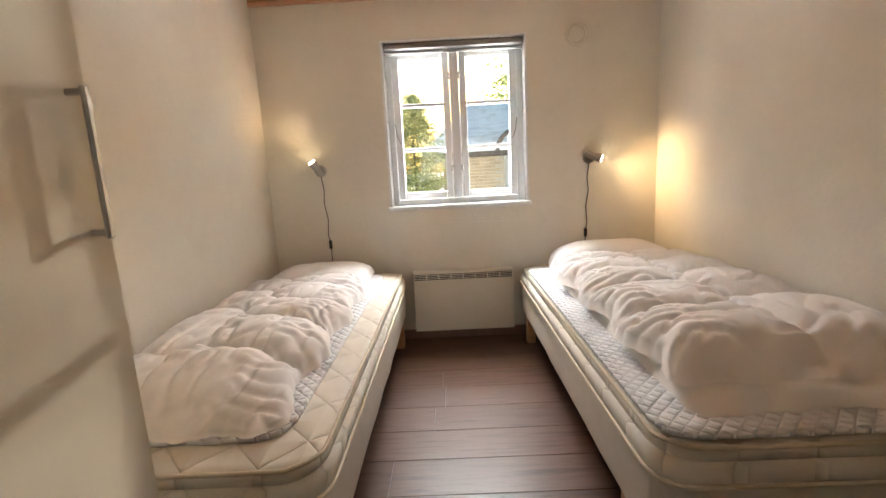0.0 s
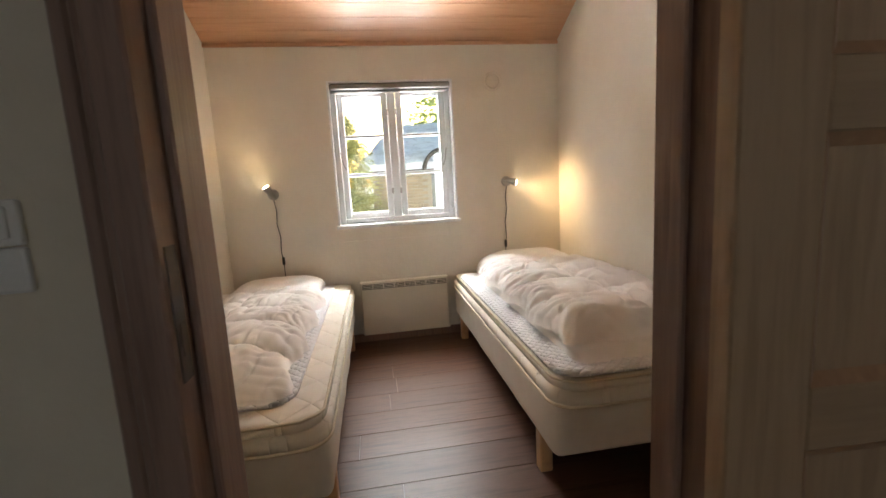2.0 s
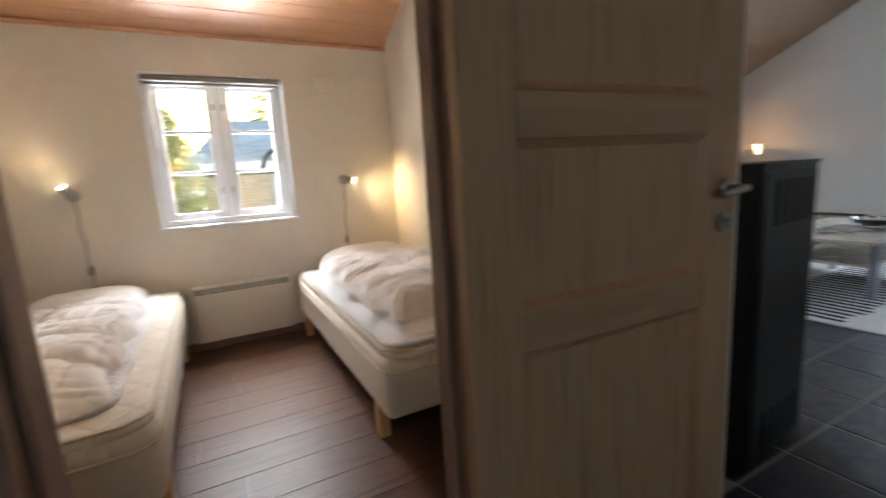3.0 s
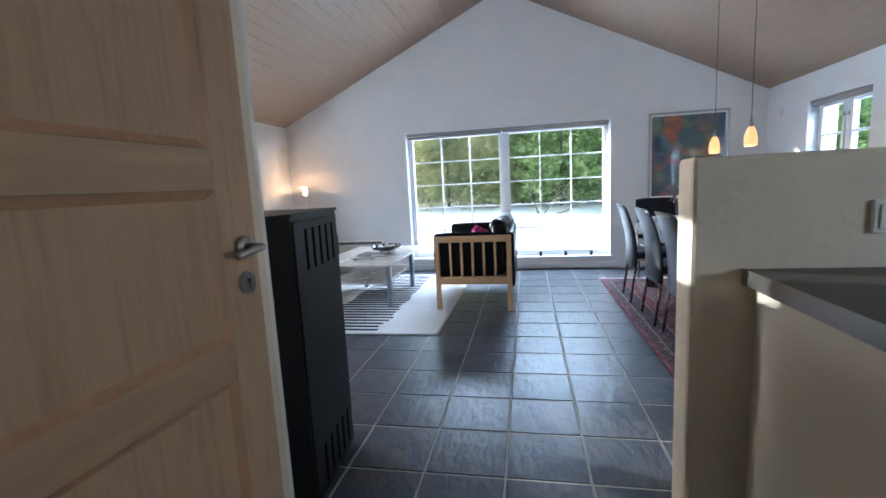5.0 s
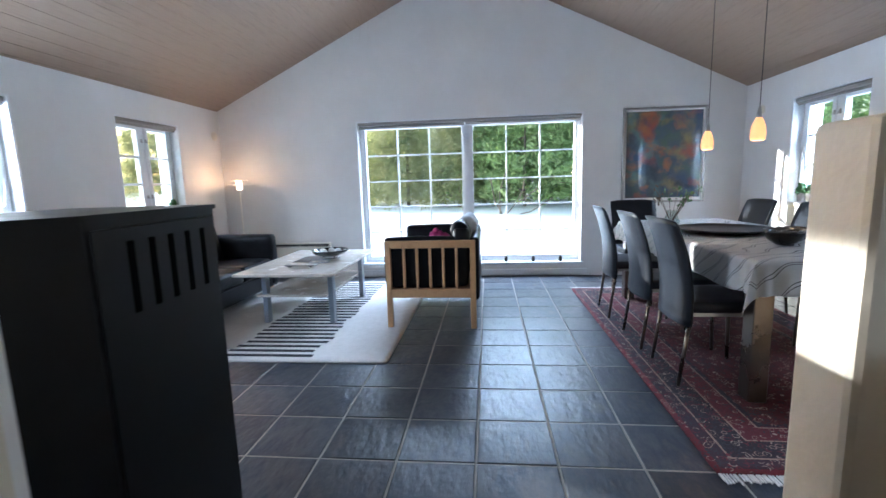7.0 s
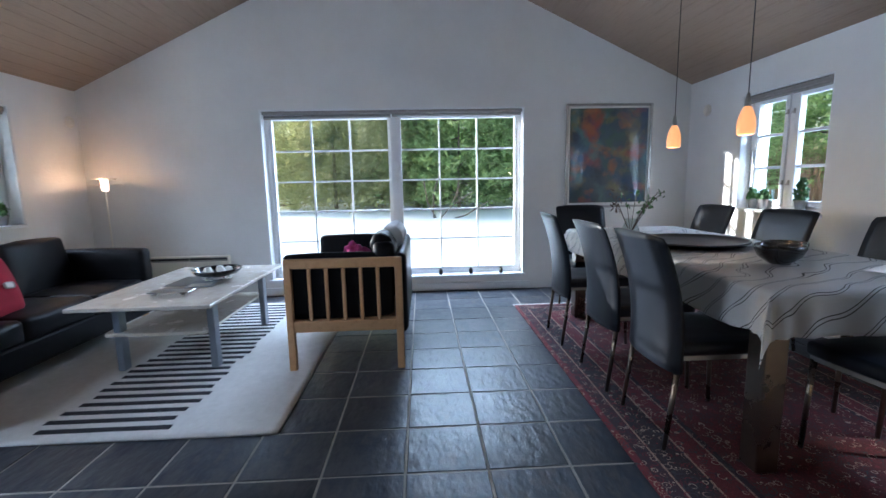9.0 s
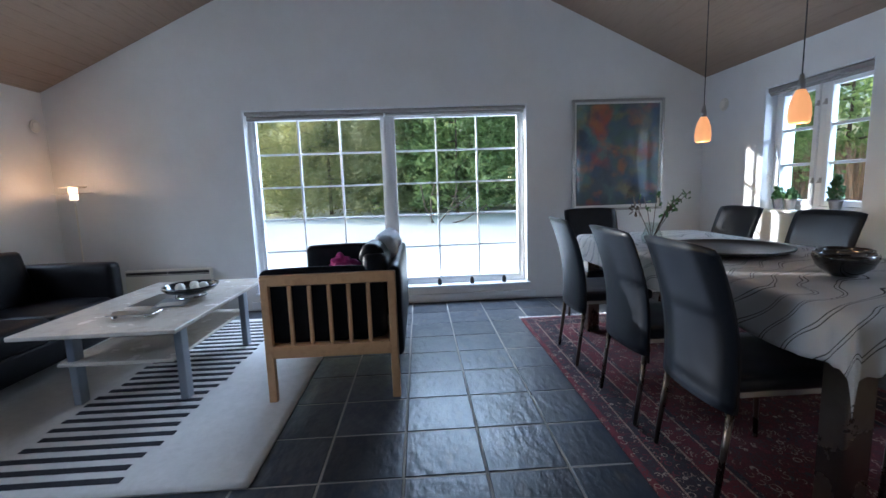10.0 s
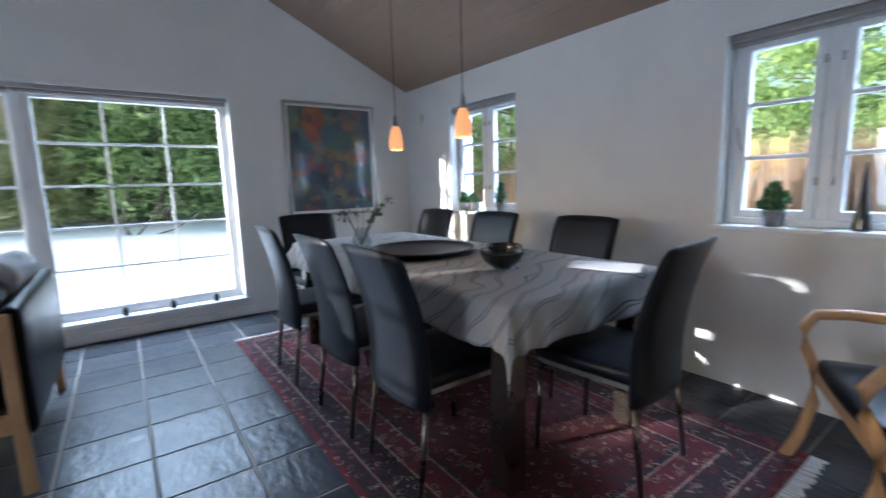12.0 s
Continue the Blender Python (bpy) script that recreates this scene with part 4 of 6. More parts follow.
def panel_heater(m, w, h, label, slotted=True):
    """An electric panel heater, face to -y, base at z 0."""
    root = thing("panel_heater", label, "heater", m=m)
    part("body", box((-w / 2, 0, 0), (w / 2, 0.055, h), 0.006), WHITE_METAL, root)
    # solid dark strip in place of the outlet's shaded opening
    part("outlet", box((-w / 2 + 0.012, -0.002, h - 0.052), (w / 2 - 0.012, 0.02, h - 0.016)), DARK_PART_HOLE_SHADE, root, "dark strip painted as the shaded air outlet")
    for k in range(3 if slotted else 1):
        z = h - 0.046 + k * 0.011
        part("louvre", box((-w / 2 + 0.012, -0.005, z), (w / 2 - 0.012, 0.012, z + 0.004)), WHITE_METAL, root)
    n = 8 if slotted else 2
    for k in range(1, n):
        x = -w / 2 + 0.012 + (w - 0.024) * k / n
        part("rib", box((x - 0.003, -0.0055, h - 0.05), (x + 0.003, 0.0, h - 0.018)), WHITE_METAL, root)
    part("bracket", box((-w / 2 + 0.06, 0.05, 0.02), (w / 2 - 0.06, 0.075, h - 0.06)), DARK_PART_HOLE_SHADE, root)
    return root


panel_heater(Matrix.Translation((0.253, 2.825, 0.097)), 0.635, 0.39, "cream electric panel heater under the window")
panel_heater(pose(6.32, 1.92, 0.10, 0, 0, -90), 0.80, 0.36, "cream electric panel heater on the gable wall", False)


def reading_lamp(x, z, aim, label, y, power):
    """A small wall spot with cord and switch."""
    root = thing("wall_lamp", label, "wall lamp", group="reading lamps", m=Matrix.Translation((x, y, z)))
    part("wall_plate", add_mesh(rod((0, 0, 0), (0, -0.018, 0), 0.038, 0.034, 24), rod((0, -0.018, 0), (0, -0.055, 0.004), 0.008)), STEEL, root, "round steel wall plate", False)
    d = Vector(aim).normalized()
    c = Vector((0, -0.06, 0.006))
    head = part("lamp_head", add_mesh(rod(c - d * 0.02, c + d * 0.055, 0.016, 0.026, 20), rod(c - d * 0.045, c - d * 0.02, 0.010, 0.016, 16)), STEEL, root, "small steel spot head")
    part("bulb", rod(c + d * 0.050, c + d * 0.062, 0.022, 0.018, 16), LAMP_BULB, head, "lit halogen bulb")
    pts = [(0, -0.006, -0.03), (0.012, -0.006, -0.12), (0.004, -0.006, -0.2), (0.02, -0.006, -0.3), (0.012, -0.006, -0.4), (0.022, -0.006, -0.46)]
    if aim[0] > 0:
        pts = [(-p[0], p[1], p[2]) for p in pts]
    cord = part("cord", swept(pts + [(pts[-1][0], -0.006, -0.62)], 0.003, 6), BLACK_PLASTIC, root, "dark flex")
    part("cord_switch", box((pts[-1][0] - 0.009, -0.02, -0.49), (pts[-1][0] + 0.009, -0.002, -0.435), 0.004), BLACK_PLASTIC, cord)
    li = bpy.data.lights.new("halogen", "SPOT")
    li.energy, li.spot_size, li.spot_blend, li.color, li.shadow_soft_size = power, radians(110), 0.9, (1.0, 0.62, 0.28), 0.02
    ob = new("halogen", li)
    p = Vector((x, y, z)) + c + d * 0.07
    ob.matrix_world = look(p, p + d)
    return root


reading_lamp(-0.60, 1.145, (-0.5, -0.25, 0.85), "small steel reading lamp turned up, lit", 2.9, 1.45)
reading_lamp(1.06, 1.145, (0.95, -0.25, -0.30), "small steel reading lamp turned to the wall, lit", 2.9, 4.6)

vent = thing("wall_vent", "round white air vent on the bedroom wall", "vent", m=Matrix.Translation((0.985, 2.9, 1.86)))
part("rim", turned([(0.062, 0), (0.066, 0.004), (0.064, 0.012), (0.052, 0.014), (0.05, 0.006)], 32), CREAM, vent, "", True)
part("cap", turned([(0.047, 0), (0.047, 0.012), (0.04, 0.018)], 32), CREAM, vent, "", True)
vent.matrix_world = Matrix.Translation((0.985, 2.9, 1.86)) @ pose(0, 0, 0, 90, 0, 0)


def wardrobe():
    root = thing("wardrobe", "cream lacquered wardrobe with bar handle", "wardrobe", m=Matrix.Translation((-0.93, 0.352, 0)))
    part("body", box((0.004, 0.03, 0.03), (0.525, 0.50, 2.02), 0.002, 1), LACQUER, root)
    d = part("door", box((0.526, 0.033, 0.06), (0.545, 0.498, 2.01), 0.002, 1), LACQUER, root)
    hb = bmesh.new()
    for z in (1.035, 1.25):
        add_mesh(hb, box((0.545, 0.452, z - 0.005), (0.575, 0.462, z + 0.005), 0.002, 1))
    add_mesh(hb, box((0.570, 0.450, 1.025), (0.579, 0.464, 1.26), 0.003, 1))
    part("handle", hb, STEEL, d, "brushed steel bar handle")


wardrobe()

# ---- hall and kitchen ----
ku = thing("base_cabinet", "cream kitchen base cabinet against the half wall", "cabinet")
part("body", box((0.93, -1.70, 0.1), (1.525, -1.09, 0.90), 0.002, 1), LACQUER, ku)
part("plinth", box((0.96, -1.68, 0.0), (1.5, -1.12, 0.1)), DARK_PART_HOLE_SHADE, ku)
part("end_panel", box((0.93, -1.088, 0.0), (1.50, -1.07, 0.90), 0.002, 1), LACQUER, ku)
ku2 = thing("base_cabinet", "cream kitchen base cabinet under the worktop", "cabinet")
part("body", box((0.93, -3.35, 0.1), (1.525, -1.704, 0.90), 0.002, 1), LACQUER, ku2)
part("plinth", box((0.96, -3.35, 0.0), (1.5, -1.72, 0.1)), DARK_PART_HOLE_SHADE, ku2)
wt = thing("worktop", "dark laminate worktop with brushed steel edge", "worktop")
part("slab", box((0.905, -3.36, 0.90), (1.528, -1.054, 0.938), 0.002, 1), WORKTOP, wt)
part("edge_strip", boxes(((0.90, -1.054, 0.899), (1.528, -1.05, 0.939)), ((0.90, -3.36, 0.899), (0.905, -1.054, 0.939))), STEEL, wt, "brushed steel edging")
sw = thing("wall_socket", "white plastic socket on the half wall", "socket", m=Matrix.Translation((1.53, -1.36, 1.06)))
part("plate", box((-0.012, -0.04, -0.04), (0, 0.04, 0.04), 0.004), WHITE_PLASTIC, sw)
part("face", box((-0.016, -0.028, -0.028), (-0.012, 0.028, 0.028), 0.002), WHITE_PLASTIC, sw)


# ---- wood stove ----
def stove():
    root = thing("wood_stove", "tall black steel wood stove with slotted panels", "stove", m=pose(1.69, 0.275, 0, 0, 0, 5))
    W, D, H = 0.46, 0.42, 1.115
    # local x along the slotted face, y to the wall
    body = prism(0.02, H - 0.012, [(0, 0), (W, 0), (W, D), (-0.13, D), (-0.13, 0.06)], 2)
    part("body", body, BLACK_IRON, root)
    part("top_plate", prism(H - 0.012, H, [(-0.002, -0.006), (W + 0.006, -0.006), (W + 0.006, D), (-0.137, D), (-0.137, 0.058)], 2), BLACK_IRON, root)
    part("plinth", prism(0, 0.02, [(0.01, 0.01), (W - 0.01, 0.01), (W - 0.01, D), (-0.12, D), (-0.12, 0.07)], 2), BLACK_IRON, root)
    part("front_panel", boxes(((0.012, -0.006, 0.03), (W - 0.012, 0.0, H - 0.03), 0.002, 1)), BLACK_IRON, root)
    # no holes are cut: black strips on the panel carry the slots' shade
    for z0, z1 in ((0.90, 1.055), (0.055, 0.21)):
        for k in range(5):
            x = 0.10 + k * 0.068
            part("slot", box((x, -0.0078, z0), (x + 0.021, -0.005, z1), 0.001, 1), SLOT_SHADE, root, "black strip painted as the shade inside a vent slot")
    part("side_handle", box((W + 0.006, 0.03, 0.90), (W + 0.022, 0.06, 1.0), 0.005), BLACK_IRON, root)


stove()


# ---- living side ----
def striped_rug():
    x0, x1, y0, y1 = 3.645, 6.05, 0.20, 2.15
    root = thing("striped_rug", "white wool rug with a band of black stripes", "rug", m=Matrix.Translation((x0, y0, 0)))
    bm = soft_block((0, 0, 0.001), (x1 - x0, y1 - y0, 0.02), 60, 50, 0.02, lambda u, v: 0.011 + 0.0015 * noise.noise(Vector((u * 4, v * 4, 1))))
    part("carpet", bm, RUG_WOOL, root, "", True)
    n = 26
    for k in range(n):
        x = 0.075 + k * 0.088
        skew = 0.05 * noise.noise(Vector((k * 0.4, 0, 0)))
        part("stripe", prism(x, x + 0.036, [(0.54 + skew, 0.011), (1.17 + skew, 0.011), (1.17 + skew, 0.0145), (0.54 + skew, 0.0145)]), RUG_BLACK, root)


striped_rug()


def oriental_rug():
    x0, x1, y0, y1 = 2.62, 5.68, -2.92, -1.345
    cx, cy, hx, hy = (x0 + x1) / 2, (y0 + y1) / 2, (x1 - x0) / 2, (y1 - y0) / 2
    root = thing("oriental_rug", "worn wine-red oriental rug with patterned borders", "rug", m=Matrix.Translation((cx, cy, 0)))
    part("carpet", soft_block((-hx, -hy, 0.001), (hx, hy, 0.02), 60, 40, 0.01, lambda u, v: 0.010 + 0.0012 * noise.noise(Vector((u * 5, v * 4, 7)))), oriental("oriental_wool", hx, hy), root, "", True)
    for sx in (-1, 1):
        bm = bmesh.new()
        for k in range(150):
            y = -hy + 2 * hy * (k + 0.5) / 150
            a = random.uniform(-0.012, 0.012)
            add_mesh(bm, box((min(sx * hx, sx * (hx + 0.05 + a)), y - 0.003 + a * 0.3, 0.002), (max(sx * hx, sx * (hx + 0.05 + a)), y + 0.003 + a * 0.3, 0.007)))
        tagged(part("fringe", bm, RUG_WOOL, root, "short ivory fringe"), kind="stuff")


oriental_rug()


def coffee_table():
    root = thing("coffee_table", "pale stone-topped coffee table with grey metal legs", "table", m=Matrix.Translation((4.94, 1.18, 0.012)))
    part("tabletop", box((-0.67, -0.42, 0.438), (0.67, 0.42, 0.462), 0.004, 1), TABLE_STONE, root)
    part("shelf", box((-0.52, -0.31, 0.235), (0.52, 0.31, 0.255), 0.003, 1), TABLE_STONE, root, "pale lower shelf")
    for x in (-0.46, 0.42):
        for y in (-0.33, 0.25):
            part("leg", box((x - 0.034, y - 0.022, 0), (x + 0.034, y + 0.022, 0.438), 0.006), GREY_METAL, root)
    part("inlay", box((-0.12, -0.16, 0.462), (0.22, 0.16, 0.4635)), BLACK_GLAZE, root, "dark glass inset panel")


coffee_table()


def round_dish(name, label, cat, loc, r, h, mat, group=""):
    root = thing(name, label, cat, group, m=Matrix.Translation(loc))
    part("bowl", turned([(r * 0.35, 0), (r * 0.45, 0.004), (r * 0.86, h * 0.42), (r, h * 0.8), (r, h), (r * 0.95, h), (r * 0.94, h * 0.8), (r * 0.8, h * 0.46), (r * 0.38, 0.014), (0.002, 0.012)], 36), mat, root, "", True)
    return root


dish = round_dish("dish", "wide black dish with white glass floats", "dish", (4.99, 1.03, 0.505), 0.17, 0.06, BLACK_GLAZE)
part("foot", swept([(0.09 * math.cos(radians(a)), 0.09 * math.sin(radians(a)), -0.015) for a in range(0, 360, 20)], 0.006, 6, True), CHROME, dish, "thin metal foot ring")
for k in range(3):
    a = radians(120 * k)
    part("strut", rod((0.09 * math.cos(a), 0.09 * math.sin(a), -0.031), (0.1 * math.cos(a), 0.1 * math.sin(a), 0.03), 0.004), CHROME, dish)
for k in range(5):
    a = radians(72 * k + 10)
    c = (0.075 * math.cos(a), 0.075 * math.sin(a), 0.016)
    part("glass_float", turned([(0.004, 0), (0.022, 0.006), (0.032, 0.026), (0.022, 0.048), (0.004, 0.055)], 12, c), WHITE_PLASTIC, dish, "pale rounded stone", True)
tray = thing("candle_tray", "small chrome candle tray on the coffee table", "tray", m=Matrix.Translation((4.55, 1.13, 0.474)))
part("tray", box((-0.05, -0.13, 0.024), (0.05, 0.13, 0.030), 0.002, 1), STEEL, tray)
for x in (-0.035, 0.035):
    for y in (-0.09, 0.09):
        part("foot", turned([(0.012, 0), (0.016, 0.008), (0.012, 0.024)], 12, (x, y, 0)), CHROME, tray, "", True)
mag = thing("magazine", "open magazine lying on the coffee table", "magazine", m=pose(4.86, 1.08, 0.4765, 0, 0, 12))
part("pages", box((-0.12, -0.09, 0), (0.12, 0.09, 0.006), 0.002, 1), GREY_METAL, mag)
part("page_print", box((-0.1, -0.07, 0.006), (0.0, 0.07, 0.007)), WHITE_PLASTIC, mag)


def cushion(a, b, puff, seed):
    """A padded cushion with rounded edges and a slightly crowned top."""
    bm = box(a, b, min(0.035, (b[2] - a[2]) * 0.3), 3)
    c = (Vector(a) + Vector(b)) / 2
    h = (Vector(b) - Vector(a)) / 2
    bmesh.ops.subdivide_edges(bm, edges=[e for e in bm.edges if e.calc_length() > 0.12], cuts=6, use_grid_fill=True)
    for v in bm.verts:
        d = v.co - c
        n = Vector((d.x / h.x, d.y / h.y, d.z / h.z))
        k = max(0, 1 - n.x ** 2) * max(0, 1 - n.y ** 2) + max(0, 1 - n.x ** 2) * max(0, 1 - n.z ** 2) + max(0, 1 - n.y ** 2) * max(0, 1 - n.z ** 2)
        big = max(range(3), key=lambda i: abs(n[i]))
        v.co[big] += math.copysign(puff * k * 0.5, n[big]) + 0.004 * noise.noise(v.co * 9 + Vector((seed, 0, 0)))
    return bm


def leather_sofa():
    root = thing("leather_sofa", "black leather three-seat sofa by the wall", "sofa", m=Matrix.Translation((3.62, 1.85, 0)))
    L, D = 1.96, 0.86
    part("base", box((0.0, 0.02, 0.10), (L, D, 0.27), 0.02), LEATHER, root)
    for x in (0.0, L - 0.13):
        part("armrest", cushion((x, 0.0, 0.12), (x + 0.13, D - 0.06, 0.665), 0.02, x), LEATHER, root, "", True)
    part("backrest", cushion((0.13, D - 0.16, 0.25), (L - 0.13, D, 0.74), 0.01, 2), LEATHER, root, "", True)
    w = (L - 0.26) / 3
    for k in range(3):
        x = 0.13 + k * w
        part("seat_cushion", cushion((x + 0.003, 0.0, 0.265), (x + w - 0.003, D - 0.28, 0.415), 0.03, k), LEATHER, root, "", True)
        q = cushion((x + 0.004, 0, 0), (x + w - 0.004, 0.14, 0.40), 0.04, k + 5)
        bmesh.ops.transform(q, matrix=Matrix.Translation((0, D - 0.33, 0.40)) @ pose(0, 0, 0, -12, 0, 0), verts=q.verts[:])
        part("back_cushion", q, LEATHER, root, "", True)
    for x in (0.06, L - 0.06):
        for y in (0.07, D - 0.07):
            part("leg", rod((x, y, 0.0), (x, y, 0.11), 0.02, 0.025), BEECH, root, "wooden leg")
    return root


leather_sofa()
rc = thing("red_cushion", "red scatter cushion leaning on the sofa", "cushion", m=Matrix.Translation((4.36, 2.06, 0.435)) @ pose(0, 0, 0, -22, 8, 6))
part("cover", cushion((-0.2, -0.05, 0), (0.2, 0.05, 0.36), 0.09, 3), RED_CLOTH, rc, "", True)
part("motif", box((0.02, -0.108, 0.12), (0.09, -0.102, 0.16), 0.01, 1), WHITE_PLASTIC, rc, "small pale appliqué")


def slatted_sofa():
    """Beech-framed sofa with black cushions, its side of upright slats towards -x, back towards -y."""
    root = thing("slatted_sofa", "beech-framed sofa with slatted sides and black cushions", "sofa", m=Matrix.Translation((4.355, -0.37, 0)))
    W, L = 0.72, 1.16
    for sx, x in ((0, 0.0), (1, L - 0.035)):
        side = part("side_frame", boxes(((x, 0.0, 0.655), (x + 0.035, W, 0.715), 0.008), ((x, 0.0, 0.255), (x + 0.035, W, 0.325), 0.006)), BEECH, root)
        for y in (0.0, W - 0.045):
            part("leg", box((x - 0.002, y, 0), (x + 0.037, y + 0.045, 0.70), 0.006), BEECH, side)
        for k in range(5):
            y = 0.045 + (W - 0.09) * (k + 1) / 6
            part("slat", box((x + 0.008, y - 0.011, 0.325), (x + 0.026, y + 0.011, 0.655), 0.004, 1), BEECH, side)
    part("rail", box((0.035, 0.03, 0.27), (L - 0.035, 0.06, 0.33), 0.004, 1), BEECH, root)
    part("rail", box((0.035, W - 0.06, 0.27), (L - 0.035, W - 0.03, 0.33), 0.004, 1), BEECH, root)
    part("seat_base", box((0.04, 0.04, 0.30), (L - 0.04, W - 0.04, 0.325)), BEECH, root)
    part("back_panel", cushion((0.03, -0.028, 0.22), (L - 0.03, 0.045, 0.735), 0.012, 1), LEATHER, root, "black leather back panel", True)
    for k in range(2):
        w = (L - 0.09) / 2
        x = 0.045 + k * w
        part("seat_cushion", cushion((x, 0.12, 0.32), (x + w - 0.004, W + 0.01, 0.45), 0.03, k), LEATHER, root, "", True)
        part("back_cushion", cushion((x, 0.045, 0.44), (x + w - 0.004, 0.18, 0.80), 0.03, k + 7), LEATHER, root, "", True)
    for x in (0.036, L - 0.085):
        part("arm_cushion", cushion((x, 0.06, 0.34), (x + 0.05, W + 0.012, 0.738), 0.015, x), LEATHER, root, "black padded arm cushion", True)
    return root


slatted_sofa()
nb = thing("neck_roll", "black leather neck roll on the sofa back", "cushion", m=Matrix.Translation((4.43, -0.22, 0.775)))


def crumpled(bm, depth, scale, seed):
    """Creases pressed into a cloth shape."""
    bm.normal_update()
    for v in bm.verts:
        w = noise.noise(v.co * scale + Vector((seed, seed, 0))) + 0.5 * noise.noise(v.co * scale * 2.3 + Vector((0, seed, seed)))
        v.co += v.normal * depth * (abs(w) * 2 - 0.7)
    return bm


def bolster(length, r):
    bm = turned([(0.012, 0), (r * 0.8, 0.006), (r * 0.97, 0.02)] + [(r * (1 + 0.02 * math.sin(k)), 0.02 + (length - 0.04) * k / 14) for k in range(1, 14)] + [(r * 0.97, length - 0.02), (r * 0.8, length - 0.006), (0.012, length)], 28)
    bmesh.ops.rotate(bm, verts=bm.verts[:], cent=(0, 0, 0), matrix=Matrix.Rotation(radians(90), 3, "Y"))
    return bm


part("roll", crumpled(bolster(0.28, 0.07), 0.004, 14, 1), LEATHER, nb, "", True)
nb.location.z += 0.01
nb.location.y -= 0.02
pc = thing("magenta_throw", "crumpled magenta throw on the sofa", "throw", m=Matrix.Translation((4.62, -0.05, 0.60)))
cloth = bmesh.new()
bmesh.ops.create_icosphere(cloth, subdivisions=5, radius=1)
bmesh.ops.scale(cloth, verts=cloth.verts[:], vec=(0.12, 0.10, 0.17))
part("cloth", crumpled(cloth, 0.03, 13, 4), PINK_CLOTH, pc, "", True)
gc = thing("grey_throw", "pale grey throw over the sofa back", "throw", m=Matrix.Translation((4.66, -0.30, 0.80)))
part("cloth", crumpled(bolster(0.55, 0.075), 0.016, 11, 6), PALE_CLOTH, gc, "", True)


def floor_lamp():
    root = thing("floor_lamp", "slim white floor lamp with a glowing round shade", "floor lamp", m=Matrix.Translation((6.16, 2.56, 0)))
    part("base", turned([(0.13, 0), (0.13, 0.012), (0.02, 0.022)], 28), WHITE_METAL, root, "", True)
    part("pole", rod((0, 0, 0.02), (0, 0, 1.15), 0.006), WHITE_METAL, root)
    part("shade", turned([(0.026, 0), (0.03, 0.002), (0.034, 0.11), (0.030, 0.112)], 24, (0, 0, 1.15)), FLOORLAMP, root, "lit opal shade", True)
    part("disc", turned([(0.034, 0), (0.15, 0.004), (0.152, 0.006), (0.034, 0.004)], 36, (0, 0, 1.205)), WHITE_METAL, root, "thin round reflector disc", True)
    part("cap", turned([(0.1, 0), (0.1, 0.006), (0.05, 0.01)], 28, (0, 0, 1.262)), WHITE_METAL, root, "", True)
    for z in (1.24, 1.30):
        li = bpy.data.lights.new("lamp_light", "POINT")
        li.energy, li.color, li.shadow_soft_size = 0.75, (1.0, 0.52, 0.22), 0.03
        new("lamp_light", li).location = (6.16 - 0.075, 2.56, z)


floor_lamp()

for x, y, n in ((6.28, NORTH, 1), (6.10, SOUTH, -1)):
    v = thing("wall_vent", "round white air vent high on the wall", "vent", group="living room vents", m=Matrix.Translation((x, y, 1.82)) @ pose(0, 0, 0, 90 * n, 0, 0))
    part("rim", turned([(0.055, 0), (0.058, 0.006), (0.05, 0.016), (0.044, 0.008)], 28), WHITE_METAL, v, "", True)
    part("cap", turned([(0.04, 0), (0.04, 0.02), (0.03, 0.026)], 28), WHITE_METAL, v, "", True)


# ---- dining side ----
def dining_table():
    root = thing("dining_table", "long dining table with square brushed steel legs", "table", m=Matrix.Translation((4.26, -2.20, 0.0115)))
    part("tabletop", box((-1.08, -0.44, 0.70), (1.08, 0.44, 0.738), 0.004, 1), GREY_METAL, root)
    part("apron", boxes(((-1.0, -0.40, 0.63), (1.0, -0.375, 0.70)), ((-1.0, 0.375, 0.63), (1.0, 0.40, 0.70))), STEEL, root)
    for x in (-1.07, 0.978):
        for y in (-0.435, 0.343):
            part("leg", box((x, y, 0), (x + 0.092, y + 0.092, 0.70), 0.004, 1), BRONZE_STEEL, root)
    return root


dining_table()


